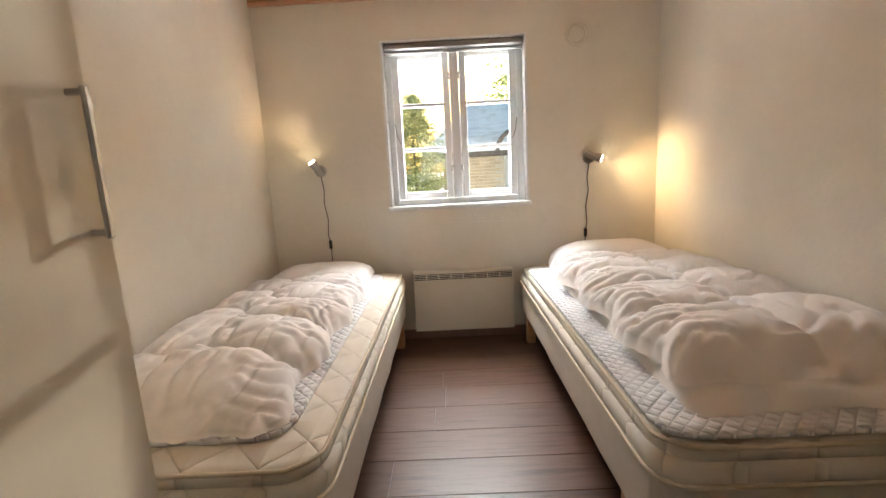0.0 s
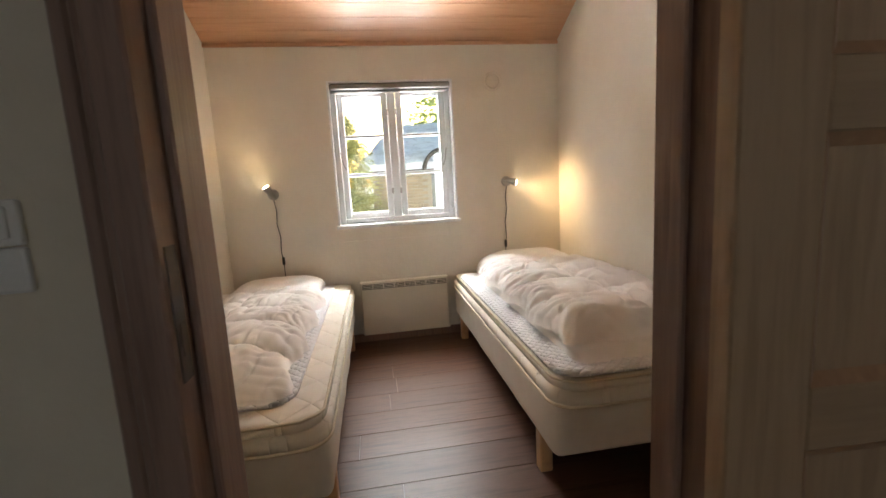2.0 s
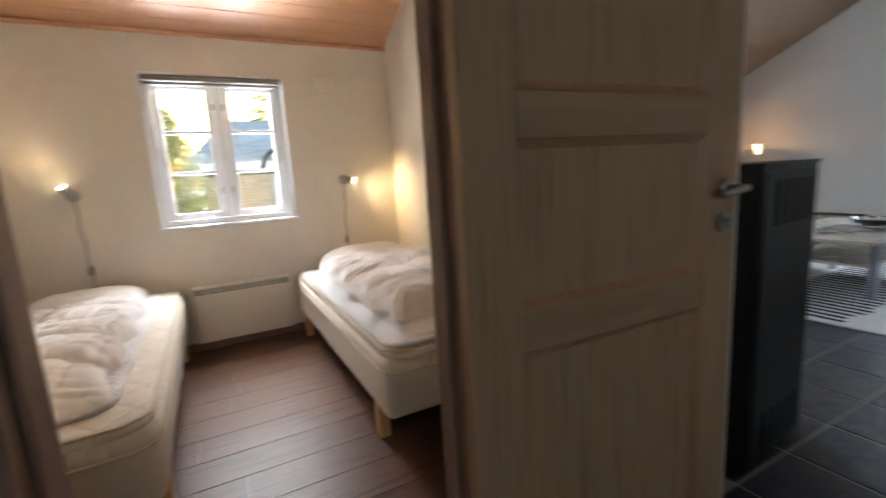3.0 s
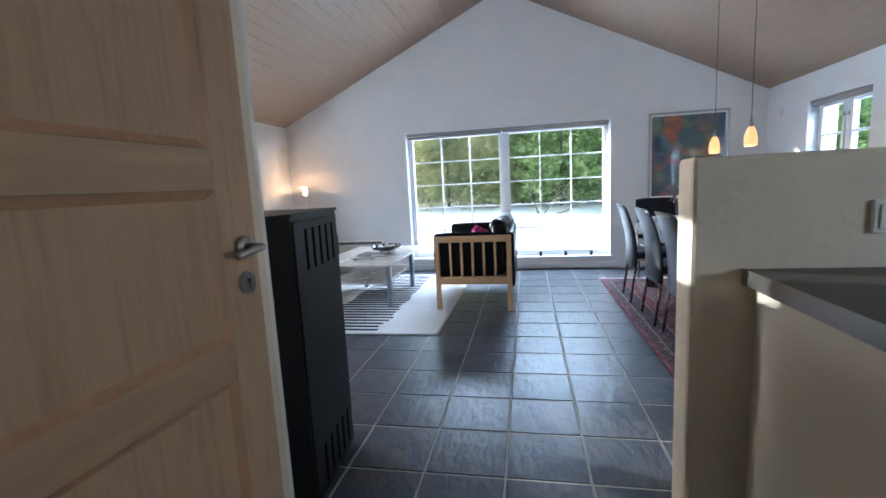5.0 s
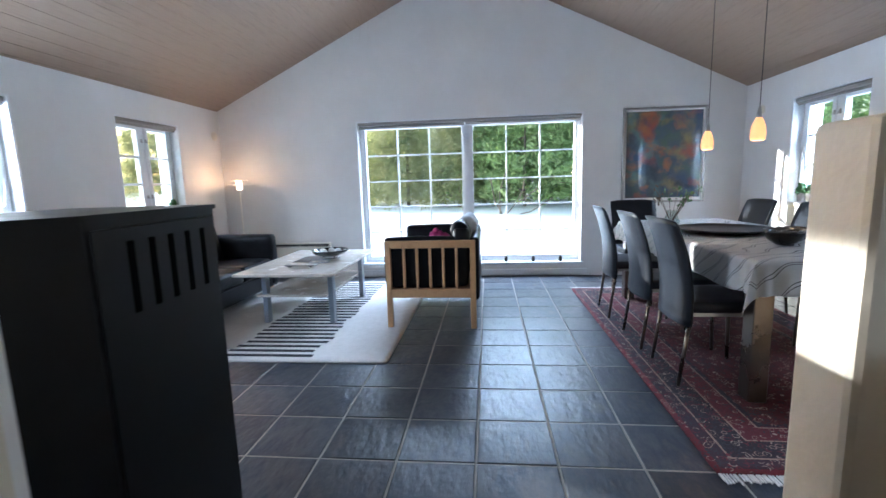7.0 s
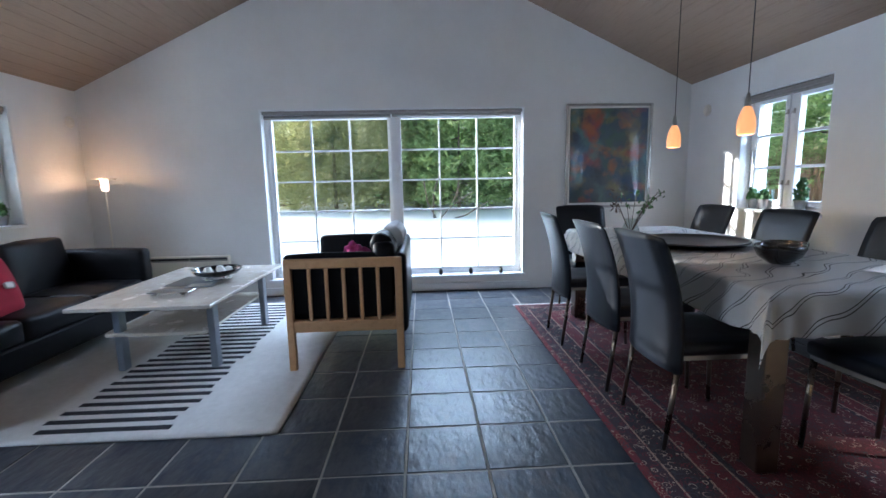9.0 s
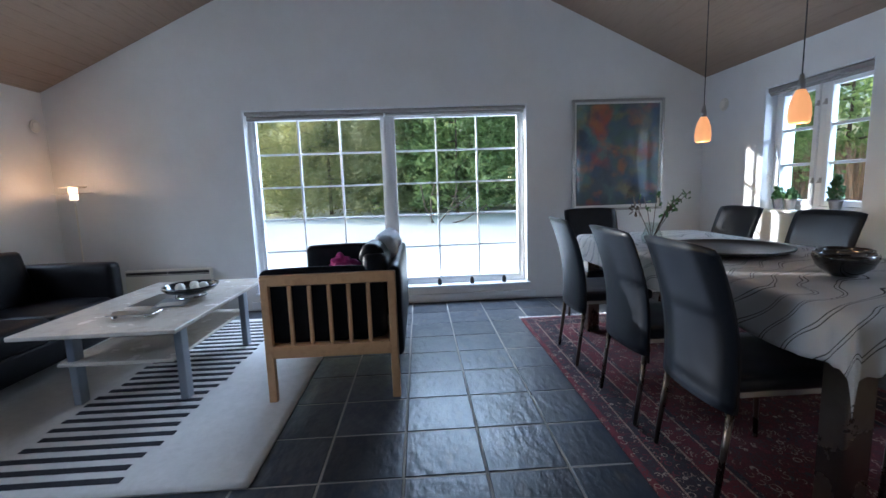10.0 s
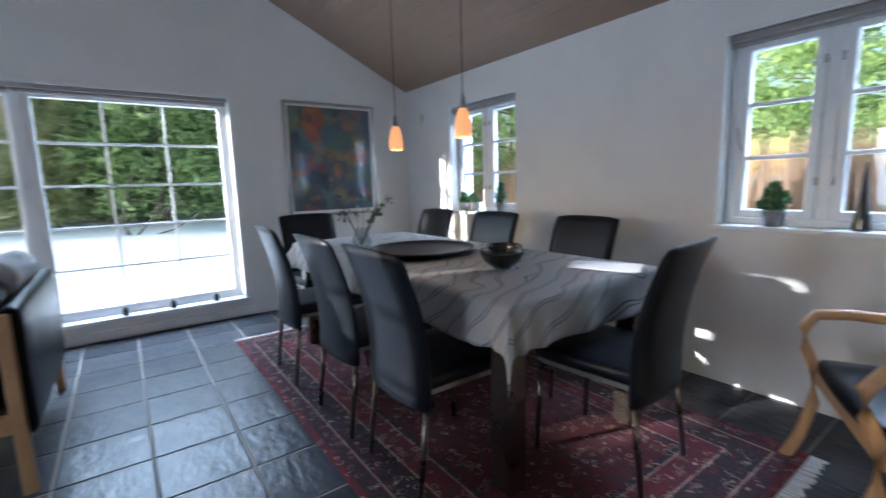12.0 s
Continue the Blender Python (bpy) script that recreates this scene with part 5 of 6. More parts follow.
def tablecloth():
    """A cloth with a short overhang that gathers into a hanging tip at each corner."""
    hx, hy, drop = 1.10, 0.46, 0.19
    root = thing("tablecloth", "white tablecloth with flowing dark lines", "tablecloth", m=Matrix.Translation((4.26, -2.20, 0.7535)))
    bm = bmesh.new()
    nx, ny = 150, 86
    grid = []
    for j in range(ny + 1):
        row = []
        for i in range(nx + 1):
            s, t = (2 * i / nx - 1) * (hx + drop), (2 * j / ny - 1) * (hy + drop)
            ox, oy = max(0, abs(s) - hx), max(0, abs(t) - hy)
            x, y = math.copysign(min(abs(s), hx), s), math.copysign(min(abs(t), hy), t)
            z = 0.003 * noise.noise(Vector((s * 5, t * 5, 0)))
            if ox and oy:
                r = math.hypot(ox, oy)
                turn = math.atan2(oy, ox)
                nose = 0.36 * r * math.sin(2 * turn) ** 2
                roll = 0.022 * min(1, r / 0.1)
                x += math.copysign(roll * math.cos(turn) + nose, s)
                y += math.copysign(roll * math.sin(turn) + nose, t)
                z -= r * (1.0 - 0.06 * math.sin(2 * turn))
            elif ox or oy:
                d, arc = ox + oy, (t if ox else s)
                end = (hy if ox else hx) - abs(arc)
                near = max(0.0, 1 - end / 0.22)
                fold = (0.012 * math.sin(arc * 15 + 2.4 * math.sin(arc * 4.3)) + 0.02 * near * math.sin(end * 55)) * min(1, d / drop)
                out = 0.022 * min(1, d / 0.03) ** 0.5 + fold
                x += math.copysign(out, s) if ox else 0
                y += math.copysign(out, t) if oy else 0
                z -= d * (0.97 + 0.05 * noise.noise(Vector((arc * 4, 3, 0)))) - 0.008 * min(1, d / 0.02)
            row.append(bm.verts.new((x, y, z)))
        grid.append(row)
    for j in range(ny):
        for i in range(nx):
            bm.faces.new((grid[j][i], grid[j][i + 1], grid[j + 1][i + 1], grid[j + 1][i]))
    bmesh.ops.solidify(bm, geom=bm.faces[:], thickness=0.002)
    part("cloth", bm, LINE_CLOTH, root, "", True)


tablecloth()


def dining_chair():
    """Faces +y; the seat's middle above the origin."""
    root = thing("dining_chair", "black leather dining chair with slim steel legs", "chair", group="chairs round the dining table")
    part("seat", cushion((-0.215, -0.19, 0.415), (0.215, 0.235, 0.475), 0.015, 1), CHAIR_LEATHER, root, "", True)
    bm = bmesh.new()
    nx, nz = 10, 16
    front, back = [], []
    for j in range(nz + 1):
        v = j / nz
        z = 0.34 + 0.58 * v
        y = -0.185 - 0.03 * v - 0.075 * v * v + 0.02 * math.sin(math.pi * v)
        th = 0.022 - 0.012 * v
        half = 0.212 + 0.014 * v - (0.008 * (v - 0.93) / 0.07 if v > 0.93 else 0)
        f, b = [], []
        for i in range(nx + 1):
            u = 2 * i / nx - 1
            curve = -0.022 * (1 - u * u)
            e = th * (1 - 0.5 * u ** 6)
            f.append(bm.verts.new((u * half, y + curve + e, z - 0.012 * (u ** 4) * (v > 0.95))))
            b.append(bm.verts.new((u * half, y + curve - e, z - 0.012 * (u ** 4) * (v > 0.95))))
        front.append(f)
        back.append(b)
    for j in range(nz):
        for i in range(nx):
            bm.faces.new((front[j][i], front[j][i + 1], front[j + 1][i + 1], front[j + 1][i]))
            bm.faces.new((back[j][i], back[j + 1][i], back[j + 1][i + 1], back[j][i + 1]))
        bm.faces.new((front[j][0], front[j + 1][0], back[j + 1][0], back[j][0]))
        bm.faces.new((front[j][nx], back[j][nx], back[j + 1][nx], front[j + 1][nx]))
    for i in range(nx):
        bm.faces.new((front[nz][i], front[nz][i + 1], back[nz][i + 1], back[nz][i]))
        bm.faces.new((front[0][i], back[0][i], back[0][i + 1], front[0][i + 1]))
    bmesh.ops.recalc_face_normals(bm, faces=bm.faces[:])
    part("backrest", bm, CHAIR_LEATHER, root, "curved dark leather backrest", True)
    part("seat_frame", boxes(((-0.20, -0.185, 0.395), (0.20, -0.165, 0.418)), ((-0.20, 0.20, 0.395), (0.20, 0.22, 0.418)), ((-0.20, -0.165, 0.395), (-0.18, 0.20, 0.418)), ((0.18, -0.165, 0.395), (0.20, 0.20, 0.418))), STEEL, root)
    for x in (-1, 1):
        for y0, y1 in ((-0.175, -0.225), (0.21, 0.225)):
            part("leg", rod((x * 0.19, y0, 0.40), (x * 0.195, y1, 0.0), 0.013, 0.010, 10), BRONZE_STEEL, root, "", True)
    return root


first = dining_chair()
Z = 0.0115
first.matrix_world = pose(3.57, -1.73, Z, 0, 0, 180)
for x, y, a in ((4.11, -1.71, 180), (4.80, -1.69, 178), (5.28, -2.68, 0), (4.55, -2.70, 2), (3.79, -2.71, -2), (5.46, -1.97, 90), (3.14, -2.30, -84)):
    copy_thing(first, pose(x, y, Z, 0, 0, a))

round_dish("serving_tray", "large flat black wooden tray on the tablecloth", "tray", (4.25, -2.12, 0.757), 0.30, 0.035, BLACK_PLASTIC)
round_dish("bowl", "glossy black ceramic bowl on the tablecloth", "bowl", (3.60, -2.13, 0.757), 0.10, 0.088, BLACK_GLAZE, "black bowls")
round_dish("bowl", "glossy black ceramic bowl behind another", "bowl", (3.73, -2.26, 0.757), 0.095, 0.08, BLACK_GLAZE, "black bowls")
# thin white sheet laid where sunlight falls on the cloth
sun_patch = thing("paper", "white sheet standing in for a sunlit patch on the tablecloth", "paper", m=pose(3.30, -2.48, 0.7585, 0, 0, 25))
part("sheet", box((-0.15, -0.105, 0), (0.15, 0.105, 0.002)), LINEN, sun_patch)


def vase_with_twigs():
    root = thing("vase", "clear glass vase with dark berry twigs", "vase", m=Matrix.Translation((4.62, -1.92, 0.757)))
    part("glass", turned([(0.035, 0), (0.055, 0.012), (0.062, 0.05), (0.045, 0.09), (0.036, 0.115), (0.048, 0.135), (0.045, 0.135), (0.033, 0.115), (0.041, 0.09), (0.057, 0.05), (0.05, 0.016), (0.004, 0.012)], 28), BOWL_GLASS, root, "", True)
    rnd = random.Random(4)
    for k in range(9):
        a, ln = rnd.uniform(0, 2 * math.pi), rnd.uniform(0.16, 0.27)
        tip = Vector((math.cos(a) * ln * 0.75, math.sin(a) * ln * 0.75, 0.12 + ln * 0.75))
        mid = tip * 0.55 + Vector((0, 0, 0.05))
        bm = swept([(0, 0, 0.03), mid, tip], 0.0022, 5)
        stem = part("twig", bm, TWIG, root)
        lb = bmesh.new()
        for q in range(9):
            p = mid.lerp(tip, rnd.random()) + Vector((rnd.gauss(0, 0.015), rnd.gauss(0, 0.015), rnd.gauss(0, 0.012)))
            s = rnd.uniform(0.008, 0.017)
            add_mesh(lb, box((-s, -s * 0.5, -0.0008), (s, s * 0.5, 0.0008)), Matrix.Translation(p) @ Euler([rnd.uniform(0, 6) for _ in range(3)]).to_matrix().to_4x4())
        tagged(part("leaves", lb, LEAF if k % 3 else TWIG, stem), kind="stuff")


vase_with_twigs()


def picture():
    root = thing("painting", "framed colourful abstract painting behind glass", "painting", m=Matrix.Translation((GABLE, -2.495, 1.405)))
    w, h = 0.46, 0.54
    part("frame", boxes(((-0.03, -w, -h), (0, -w + 0.024, h), 0.003, 1), ((-0.03, w - 0.024, -h), (0, w, h), 0.003, 1), ((-0.03, -w + 0.024, -h), (0, w - 0.024, -h + 0.024), 0.003, 1), ((-0.03, -w + 0.024, h - 0.024), (0, w - 0.024, h), 0.003, 1)), STEEL, root, "thin silver frame")
    part("mount", box((-0.012, -w + 0.024, -h + 0.024), (-0.008, w - 0.024, h - 0.024)), WHITE_PLASTIC, root, "narrow white mount")
    part("canvas", box((-0.016, -w + 0.045, -h + 0.055), (-0.012, w - 0.045, h - 0.045)), PAINTED, root, "swirling blue, green, red and yellow paint")


picture()


def pendant(x, y, z):
    root = thing("pendant_lamp", "lit opal glass pendant lamp on a thin cord", "pendant lamp", group="pendants over the table", m=Matrix.Translation((x, y, z)))
    part("shade", turned([(0.030, 0.0), (0.036, 0.004), (0.040, 0.035), (0.036, 0.075), (0.026, 0.108), (0.016, 0.128), (0.013, 0.13)], 28), PENDANT, root, "glowing opal glass shade", True)
    part("cap", turned([(0.014, 0.127), (0.014, 0.145), (0.006, 0.19)], 18), STEEL, root, "", True)
    part("cord", rod((0, 0, 0.18), (0, 0, roof_z(y) - z - 0.02), 0.0025, seg=6), BLACK_PLASTIC, root)
    part("ceiling_rose", turned([(0.04, 0), (0.04, 0.03)], 20, (0, 0, roof_z(y) - z - 0.03)), WHITE_PLASTIC, root)
    li = bpy.data.lights.new("pendant_light", "POINT")
    li.energy, li.color, li.shadow_soft_size = 0.52, (1.0, 0.62, 0.30), 0.03
    new("pendant_light", li).location = (x, y, z - 0.05)


pendant(4.34, -2.03, 1.338)
pendant(3.74, -2.03, 1.348)

spot = thing("ceiling_spot", "small white recessed ceiling spotlight", "ceiling light", m=Matrix.Translation((4.0, -1.3, roof_z(-1.3))) @ pose(0, 0, 0, 180 + 25.4, 0, 0))
part("ring", turned([(0.045, -0.002), (0.045, 0.006), (0.03, 0.008), (0.03, 0.0)], 24), WHITE_PLASTIC, spot, "", True)
part("lens", turned([(0.028, 0.0), (0.028, 0.003)], 24), CHROME, spot)


def potted_plant(x, y, z, h, leaves, spread_, seed, label, pot_r=0.04):
    root = thing("potted_plant", label, "plant", group="plants on the window sills", m=Matrix.Translation((x, y, z)))
    part("pot", turned([(pot_r * 0.7, 0), (pot_r, 0.07), (pot_r * 1.08, 0.072), (pot_r * 1.08, 0.085), (pot_r * 0.9, 0.085), (pot_r * 0.85, 0.07)], 20), TERRACOTTA, root, "small grey pot", True)
    rnd = random.Random(seed)
    lb = bmesh.new()
    for _ in range(leaves):
        t = rnd.random()
        r = spread_ * (0.35 + 0.65 * math.sin(math.pi * min(1, t + 0.2)))
        a, d = rnd.uniform(0, 6.28), rnd.random() ** 0.5 * r
        p = Vector((d * math.cos(a), d * math.sin(a), 0.085 + h * t))
        s = rnd.uniform(0.011, 0.022)
        add_mesh(lb, box((-s, -s * 0.55, -0.0008), (s, s * 0.55, 0.0008)), Matrix.Translation(p) @ Euler([rnd.uniform(0, 6) for _ in range(3)]).to_matrix().to_4x4())
    tagged(part("foliage", lb, LEAF, root, "dense small green leaves"), kind="stuff")
    for k in range(4):
        a = k * 1.6
        part("stem", rod((0, 0, 0.07), (spread_ * 0.4 * math.cos(a), spread_ * 0.4 * math.sin(a), 0.085 + h * 0.7), 0.002, 0.0015, 6), TWIG, root)


SILL = 0.884
potted_plant(5.47, -3.42, SILL, 0.08, 90, 0.06, 1, "low green potted plant on the window sill")
potted_plant(5.35, -3.42, SILL, 0.07, 80, 0.055, 2, "low green potted plant on the window sill")
potted_plant(4.97, -3.42, SILL, 0.17, 110, 0.05, 3, "tall leafy potted plant on the window sill")
potted_plant(2.98, -3.43, SILL, 0.13, 190, 0.07, 5, "bushy potted plant on the window sill", 0.045)
potted_plant(5.50, 2.96, SILL, 0.09, 70, 0.05, 8, "flowering potted plant on the window sill")
cone = thing("candle_cone", "tall dark cone-shaped candle on the window sill", "candle", m=Matrix.Translation((2.64, -3.42, SILL)))
part("cone", turned([(0.034, 0), (0.034, 0.01), (0.028, 0.06), (0.004, 0.30), (0.003, 0.305)], 24), BLACK_GLAZE, cone, "", True)


def armchair():
    """Bentwood armchair; faces +y in its own frame."""
    root = thing("armchair", "bentwood armchair with a black leather seat", "armchair", m=pose(2.28, -2.74, 0.0, 0, 0, -62))
    for x in (-0.29, 0.29):
        s = part("side_frame", add_mesh(swept([(x, 0.31, 0.0), (x, 0.27, 0.10), (x, 0.235, 0.25), (x, 0.245, 0.40), (x, 0.275, 0.47), (x, 0.285, 0.55), (x, 0.25, 0.605), (x, 0.15, 0.615), (x, -0.1, 0.60), (x, -0.3, 0.585)], 0.021, 10), swept([(x, -0.38, 0.0), (x, -0.32, 0.2), (x, -0.29, 0.45), (x, -0.33, 0.7), (x, -0.38, 0.86)], 0.019, 10)), BEECH, root, "curved beech side", True)
    part("seat_rail", boxes(((-0.285, 0.215, 0.33), (0.285, 0.24, 0.39), 0.006), ((-0.285, -0.30, 0.31), (0.285, -0.275, 0.37), 0.006), ((-0.30, -0.29, 0.32), (-0.275, 0.23, 0.38), 0.006), ((0.275, -0.29, 0.32), (0.30, 0.23, 0.38), 0.006)), BEECH, root)
    part("seat", cushion((-0.27, -0.28, 0.375), (0.27, 0.24, 0.44), 0.03, 3), LEATHER, root, "black leather seat pad", True)
    b = cushion((-0.27, -0.03, 0), (0.27, 0.03, 0.45), 0.02, 5)
    bmesh.ops.transform(b, matrix=Matrix.Translation((0, -0.31, 0.43)) @ pose(0, 0, 0, 10, 0, 0), verts=b.verts[:])
    part("backrest", b, LEATHER, root, "black leather back pad", True)


armchair()


# ---- outdoors ----
bm = bmesh.new()
n = 60
grid = [[None] * (n + 1) for _ in range(n + 1)]
for j in range(n + 1):
    for i in range(n + 1):
        u, v = 2 * i / n - 1, 2 * j / n - 1
        x, y = 3 + math.copysign(abs(u) ** 3, u) * 900 + u * 22, math.copysign(abs(v) ** 3, v) * 900 + v * 22
        d = max(0, max(abs(x - 2) - 6, abs(y) - 5))
        grid[j][i] = bm.verts.new((x, y, -0.14 + min(d, 9) * 0.085 + 0.05 * noise.noise(Vector((x * 0.3, y * 0.3, 0))) * min(1, d)))
for j in range(n):
    for i in range(n):
        bm.faces.new((grid[j][i], grid[j][i + 1], grid[j + 1][i + 1], grid[j + 1][i]))
structure("ground", bm, SNOW, "snow-covered garden ground reaching the horizon", "ground").data.polygons.foreach_set("use_smooth", [True] * (n * n))


def leafy(name, label, height, radius, shape, mat, leaves, size, seed, trunk_h, droop, slim):
    """A tree: tapered trunk, limbs and a crown of many small leaf clumps with gaps."""
    rnd = random.Random(seed)
    root = thing(name, label, "tree", group="trees round the garden")
    tr = swept([(0, 0, -0.3), (0.05, 0.02, height * 0.3), (-0.04, 0.03, height * 0.6), (0, 0, height * 0.93)], 0.08, 7)
    for v in tr.verts:
        k = max(0.12, 1 - v.co.z / height)
        v.co.x, v.co.y = v.co.x * k, v.co.y * k
    for _ in range(14):
        a, z = rnd.uniform(0, 6.28), height * rnd.uniform(0.12, 0.85)
        r = radius * shape(z / height) * 0.85
        add_mesh(tr, rod((0, 0, z), (r * math.cos(a), r * math.sin(a), z + rnd.uniform(-0.1, 0.35)), 0.028, 0.006, 5))
    part("trunk", tr, BARK, root)
    verts, faces = [], []
    for _ in range(leaves // 34):
        t = trunk_h + (1 - trunk_h) * rnd.random() ** 1.1
        a = rnd.uniform(0, 6.28)
        r = radius * shape(t) * rnd.uniform(0.55, 1.12)
        tip = Vector((r * math.cos(a), r * math.sin(a), height * t - droop * r))
        root_at = Vector((0.35 * tip.x, 0.35 * tip.y, height * t + 0.05))
        way = (tip - root_at).normalized()
        wide = rnd.uniform(0.05, 0.10) * radius
        for _ in range(34):
            f = rnd.random() ** 0.6
            p = root_at.lerp(tip, f) + Vector((rnd.gauss(0, wide), rnd.gauss(0, wide), rnd.gauss(0, wide * 0.55)))
            d = (way + Vector((rnd.gauss(0, 0.55), rnd.gauss(0, 0.55), rnd.gauss(0, 0.45)))).normalized()
            e = d.cross(Vector((rnd.gauss(0, 1), rnd.gauss(0, 1), 1.0))).normalized()
            s = size * rnd.uniform(0.6, 1.35)
            k = len(verts)
            verts += [p - d * s, p - e * s * slim, p + d * s, p + e * s * slim + Vector((0, 0, 0.2 * s))]
            faces.append((k, k + 1, k + 2, k + 3))
    me = bpy.data.meshes.new("crown")
    me.from_pydata(verts, [], faces)
    me.materials.append(mat)
    ob = new("crown", me)
    ob.parent = root
    return root


spruce = leafy("spruce_tree", "dense green spruce behind the snowy lawn", 4.6, 1.5, lambda t: (1 - t) ** 0.7 * 0.95 + 0.06, CONIFER, 19000, 0.075, 1, 0.13, 0.30, 0.16)
laurel = leafy("evergreen_tree", "bright leafy evergreen at the garden edge", 4.0, 1.7, lambda t: math.sin(math.pi * min(1, 0.25 + t * 0.75)) ** 0.6, BROADLEAF, 12500, 0.075, 2, 0.14, -0.10, 0.42)
rnd = random.Random(11)
spruce.matrix_world = pose(15.5, 4.2, 0, 0, 0, 0)
laurel.matrix_world = pose(14.6, -1.6, 0, 0, 0, 30)
for x, y, s in ((15.8, 2.2, 1.05), (15.0, 0.4, 0.95), (18.0, 3.4, 1.25), (18.0, -0.6, 1.3), (18.4, 1.4, 1.4), (18.6, -5.4, 1.3), (19.5, -9, 1.5)):
    copy_thing(spruce, pose(x, y, 0.15, 0, 0, rnd.uniform(0, 360)) @ Matrix.Scale(1, 4)).scale = (s, s, s * rnd.uniform(0.9, 1.1))
for x, y, s in ((15.0, -3.6, 1.1), (15.6, -0.4, 0.95), (14.8, -5.8, 1.15), (16.5, -2.6, 1.3), (15.5, -8.2, 1.2), (17, -10, 1.4)):
    copy_thing(laurel, pose(x, y, 0, 0, 0, rnd.uniform(0, 360))).scale = (s, s, s)
for x, y, s in ((2.5, -13, 1.3), (5.0, -12.2, 1.1), (7.6, -12.6, 1.25), (10.2, -12, 1.2), (0.0, -13.5, 1.3), (12.5, -11, 1.2), (-2.6, -13, 1.2)):
    copy_thing(laurel if x > 4 else spruce, pose(x, y, 0, 0, 0, rnd.uniform(0, 360))).scale = (s, s, s)
for x, y, s in ((31, 24, 1.9), (28, 28, 1.7), (-3.2, 12.5, 1.2)):
    copy_thing(laurel if x < 9 else spruce, pose(x, y, 0, 0, 0, rnd.uniform(0, 360))).scale = (s, s, s)

tall = leafy("tall_tree", "tall thin-leaved tree behind the thatched house", 9.5, 3.0, lambda t: math.sin(math.pi * min(1, 0.2 + t * 0.8)) ** 0.6, BROADLEAF, 17000, 0.11, 5, 0.33, 0.05, 0.3)
tall.matrix_world = pose(4.5, 17.0, 0.2, 0, 0, 0)

copy_thing(spruce, pose(-0.42, 8.7, 0.1, 0, 0, 40)).scale = (0.62, 0.62, 0.52)

shrub = thing("bare_shrub", "leafless shrub with pale crooked branches in snow", "shrub", m=Matrix.Translation((13.0, -0.9, 0.2)))
for a, b, c in (((0, 0, 0), (0.1, 0.25, 0.5), (0.0, 0.35, 1.1)), ((0, 0, 0), (0, -0.3, 0.35), (0.1, -0.9, 0.75)), ((0, 0.1, 0), (0.1, 0.1, 0.7), (0.2, -0.1, 1.3)), ((0, -0.3, 0.35), (0, -0.5, 0.7), (0, -0.55, 1.05)), ((0, -0.1, 0), (-0.1, -0.7, 0.15), (0, -1.3, 0.5))):
    part("branch", swept([Vector(a), Vector(b), Vector(c)], 0.018, 6), BARK, shrub)

# reed bank beyond the south windows
rb = random.Random(6)
verts, faces = [], []
for _ in range(14000):
    x, y = rb.uniform(-3, 13), rb.uniform(-11.6, -9.6)
    h, w, a, le = rb.uniform(1.3, 2.0), 0.016, rb.uniform(0, 3.14), rb.gauss(0, 0.15)
    k = len(verts)
    c, s = math.cos(a) * w, math.sin(a) * w
    verts += [(x - c, y - s, 0), (x + c, y + s, 0), (x + le + c * 0.3, y + le * 0.5 + s * 0.3, h)]
    faces.append((k, k + 1, k + 2))
me = bpy.data.meshes.new("reeds")
me.from_pydata(verts, [], faces)
me.materials.append(DRYGRASS)
tagged(new("reeds", me), "dry brown reeds along the garden edge", "reeds", kind="stuff")


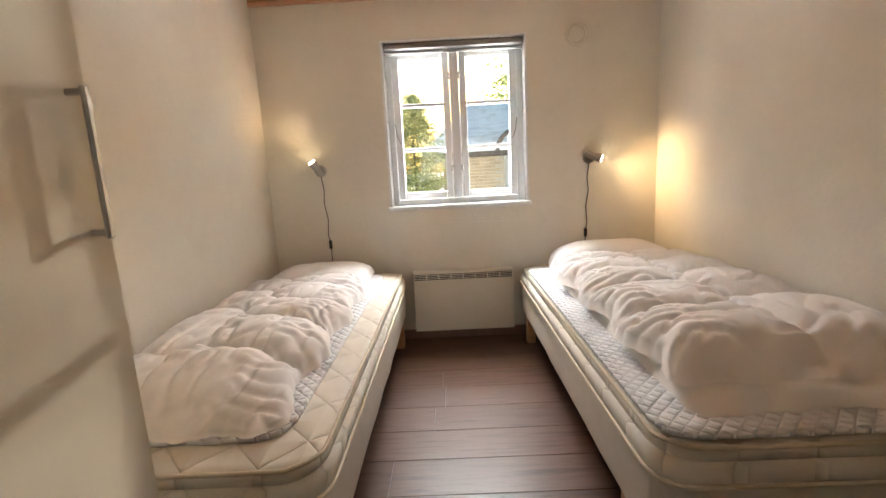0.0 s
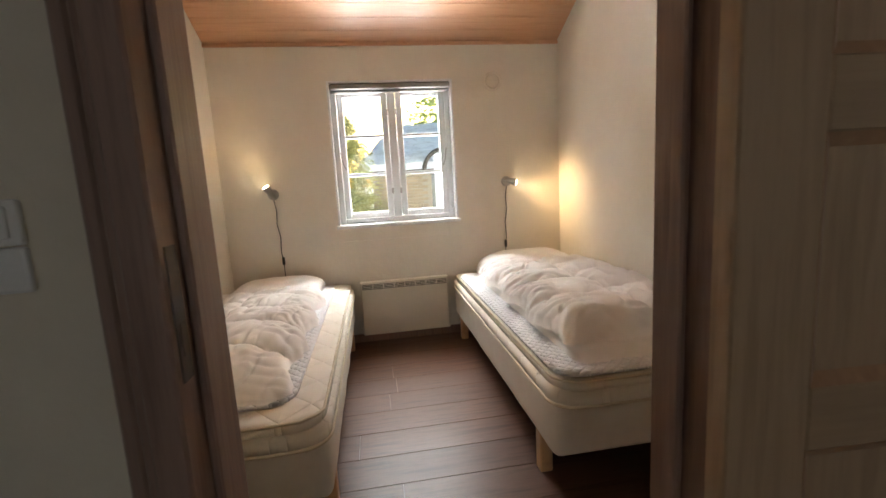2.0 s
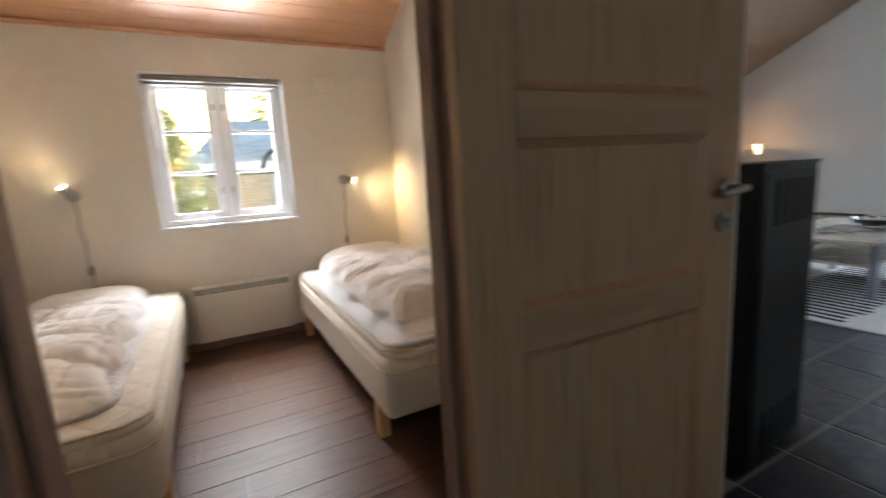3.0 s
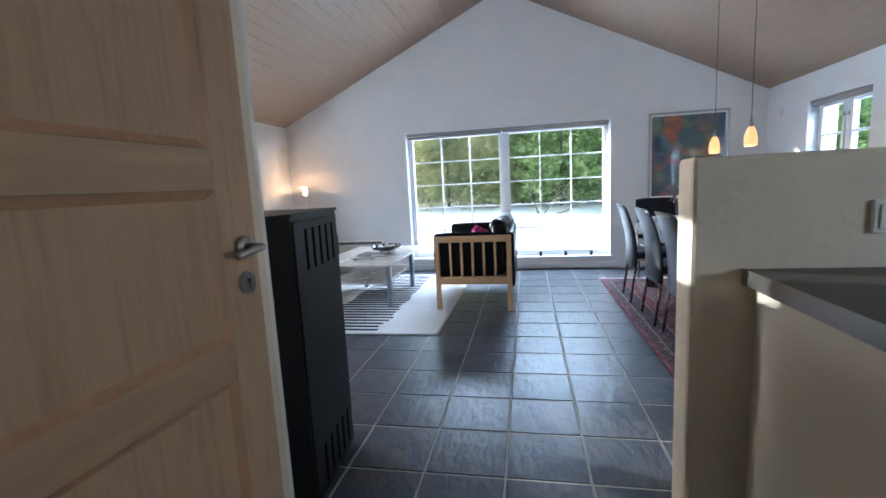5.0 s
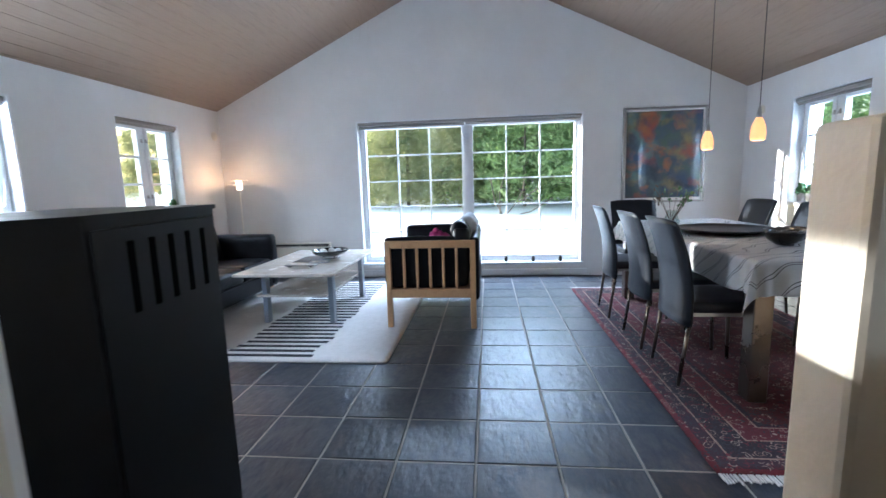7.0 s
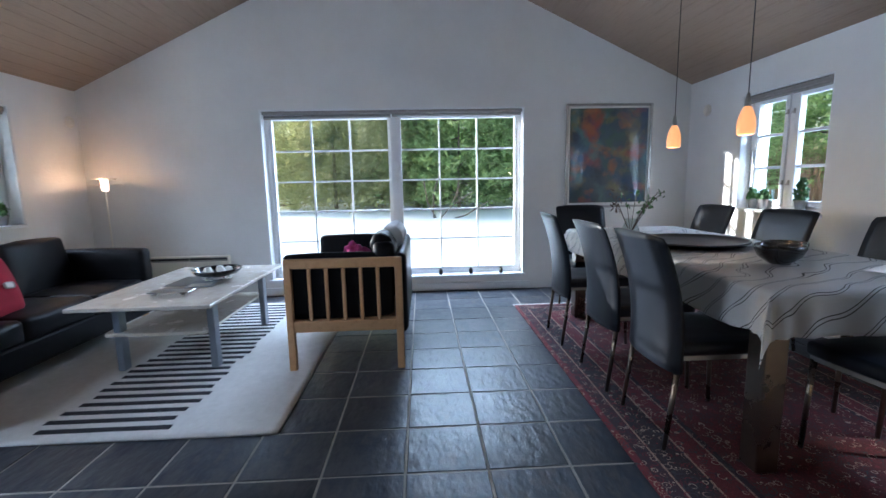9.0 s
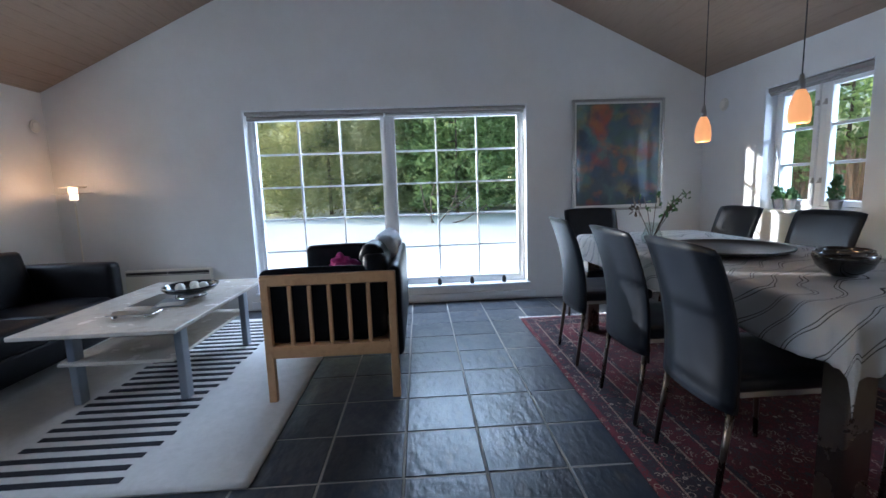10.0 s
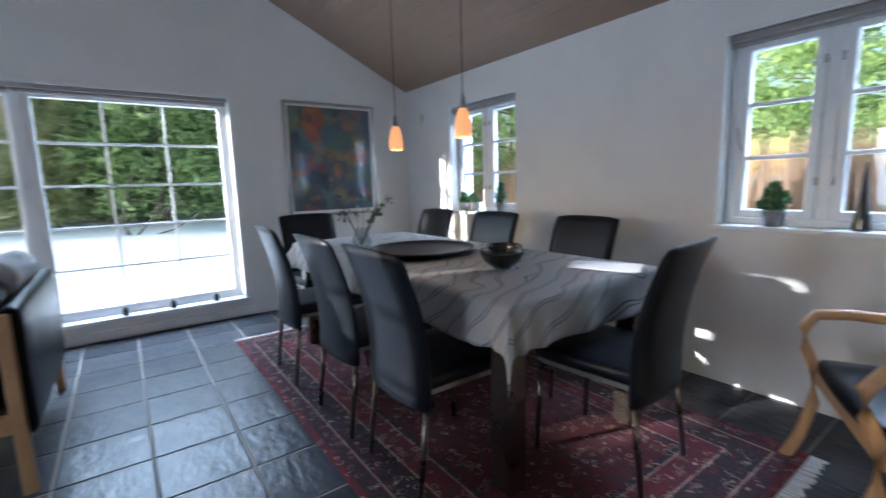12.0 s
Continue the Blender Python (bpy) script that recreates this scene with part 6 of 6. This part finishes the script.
def thatched_house():
    root = thing("thatched_house", "yellow brick house with snow-dusted thatched roof", "house", m=Matrix.Translation((2.2, 9.6, 0)))
    wall = part("wall", box((-2.1, 0.03, -0.3), (0.15, 5.0, 1.62)), MORTAR, root, "yellow brick wall")
    bm = bmesh.new()
    low = [bm.verts.new(p) for p in ((-2.35, -0.50, 1.40), (0.2, -0.50, 1.40), (0.2, 5.5, 1.40), (-2.35, 5.5, 1.40))]
    mid = [bm.verts.new((v.co.x, v.co.y, 1.62)) for v in low]
    ridge = [bm.verts.new(p) for p in ((-1.45, 2.5, 2.78), (0.2, 2.5, 2.78))]
    bm.faces.new(low)
    for k in range(4):
        bm.faces.new((low[k], low[(k + 1) % 4], mid[(k + 1) % 4], mid[k]))
    for f in ((mid[0], mid[1], ridge[1], ridge[0]), (mid[1], mid[2], ridge[1]), (mid[2], mid[3], ridge[0], ridge[1]), (mid[3], mid[0], ridge[0])):
        bm.faces.new(f)
    bmesh.ops.subdivide_edges(bm, edges=bm.edges[:], cuts=7, use_grid_fill=True)
    for v in bm.verts:
        v.co.z += 0.05 * noise.noise(v.co * 2.3) + 0.02 * noise.noise(v.co * 7)
    bmesh.ops.recalc_face_normals(bm, faces=bm.faces[:])
    part("roof", bm, THATCH, root, "thick snow-dusted thatch")
    part("eaves", box((-2.33, -0.515, 1.36), (0.18, -0.40, 1.47), 0.02), THATCH_EDGE, root, "dark ragged thatch edge")
    arch = [(-0.42 * math.cos(radians(a)), 1.40 + 0.46 * math.sin(radians(a))) for a in range(0, 181, 15)]
    part("eyebrow", swept([(-0.60 + p[0], -0.56, p[1]) for p in arch], 0.045, 8), THATCH_EDGE, root, "dark arched thatch over the door")
    part("door_bay", box((-0.80, -0.52, -0.2), (-0.40, 0.02, 1.78)), WHITE_PAINT, root, "white painted door bay")
    brick = box((0, 0, 0), (0.21, 0.05, 0.056), 0.004, 1)
    me = bpy.data.meshes.new("brick")
    brick.to_mesh(me)
    brick.free()
    me.materials.append(YELLOW_BRICK)
    for r in range(20):
        for c in range(12):
            x = -2.1 + c * 0.222 + (0.11 if r % 2 else 0)
            if x > -0.2 or -1.0 < x < -0.42:
                continue
            b = new("brick", me)
            b.parent = wall
            b.location = (x, -0.012, 0.05 + r * 0.068)


thatched_house()

# ---- floors, piece by piece ----
TILE = 0.338
TX, TY = 2.30, -0.07
floor = structure("floor", boxes(((1.40, SOUTH, -0.12), (GABLE, NORTH, -0.003)), ((WEST, SOUTH, -0.12), (1.40, 0.30, -0.003))), GROUT, "dark slate tile floor with pale grout joints", "floor")


def slab_mesh(seed, w, d):
    bm = box((0.004, 0.004, -0.012), (w - 0.004, d - 0.004, 0.0), 0.0)
    top = [f for f in bm.faces if f.normal.z > 0.9]
    bmesh.ops.bevel(bm, geom=[e for f in top for e in f.edges], offset=0.004, segments=1, affect="EDGES")
    me = bpy.data.meshes.new("tile")
    bm.to_mesh(me)
    bm.free()
    me.materials.append(SLATE)
    return me


tile_meshes = [slab_mesh(k, TILE, TILE) for k in range(3)]
rest = bmesh.new()
rt = random.Random(3)
for i in range(-15, 14):
    for j in range(-12, 11):
        x, y = TX + i * TILE, TY + j * TILE
        if x < WEST - 0.1 or x > GABLE or y < SOUTH - TILE or y > NORTH or (x < 1.3 and y > 0.1):
            continue
        if 0.9 < x < 6.1 and -2.5 < y < 1.2:
            ob = new("tile", tile_meshes[rt.randrange(3)])
            ob.parent = floor
            ob.matrix_basis = pose(x, y, rt.uniform(-0.0006, 0.0006), rt.uniform(-0.12, 0.12), rt.uniform(-0.12, 0.12), 0)
        else:
            add_mesh(rest, box((x + 0.004, y + 0.004, -0.012), (min(x + TILE, GABLE) - 0.004, min(y + TILE, NORTH) - 0.004, 0.0)))
tagged(part("tiles", rest, SLATE, floor), kind="stuff")

bedroom_floor = structure("floor_bedroom", box((-0.93, 0.30, -0.12), (1.476, NORTH, 0.026)), FRAME_PINE, "reddish walnut plank floor in the bedroom", "floor")
lengths = {}
for r in range(14):
    y = 0.30 + r * 0.19
    x = -0.93 - rt.uniform(0, 0.9)
    while x < 1.476:
        x2 = x + 1.28
        a, b = max(x, -0.93), min(x2, 1.476)
        if b - a > 0.05:
            key = round(b - a, 3)
            if key not in lengths:
                bm = box((0.0006, 0.0008, -0.01), (key - 0.0006, 0.1892, 0.0), 0.0)
                bmesh.ops.bevel(bm, geom=[e for f in bm.faces if f.normal.z > 0.9 for e in f.edges], offset=0.0012, segments=1, affect="EDGES")
                me = bpy.data.meshes.new("plank")
                bm.to_mesh(me)
                bm.free()
                me.materials.append(PLANK)
                lengths[key] = me
            ob = new("plank", lengths[key])
            ob.parent = bedroom_floor
            ob.location = (a, y, 0.03)
        x = x2
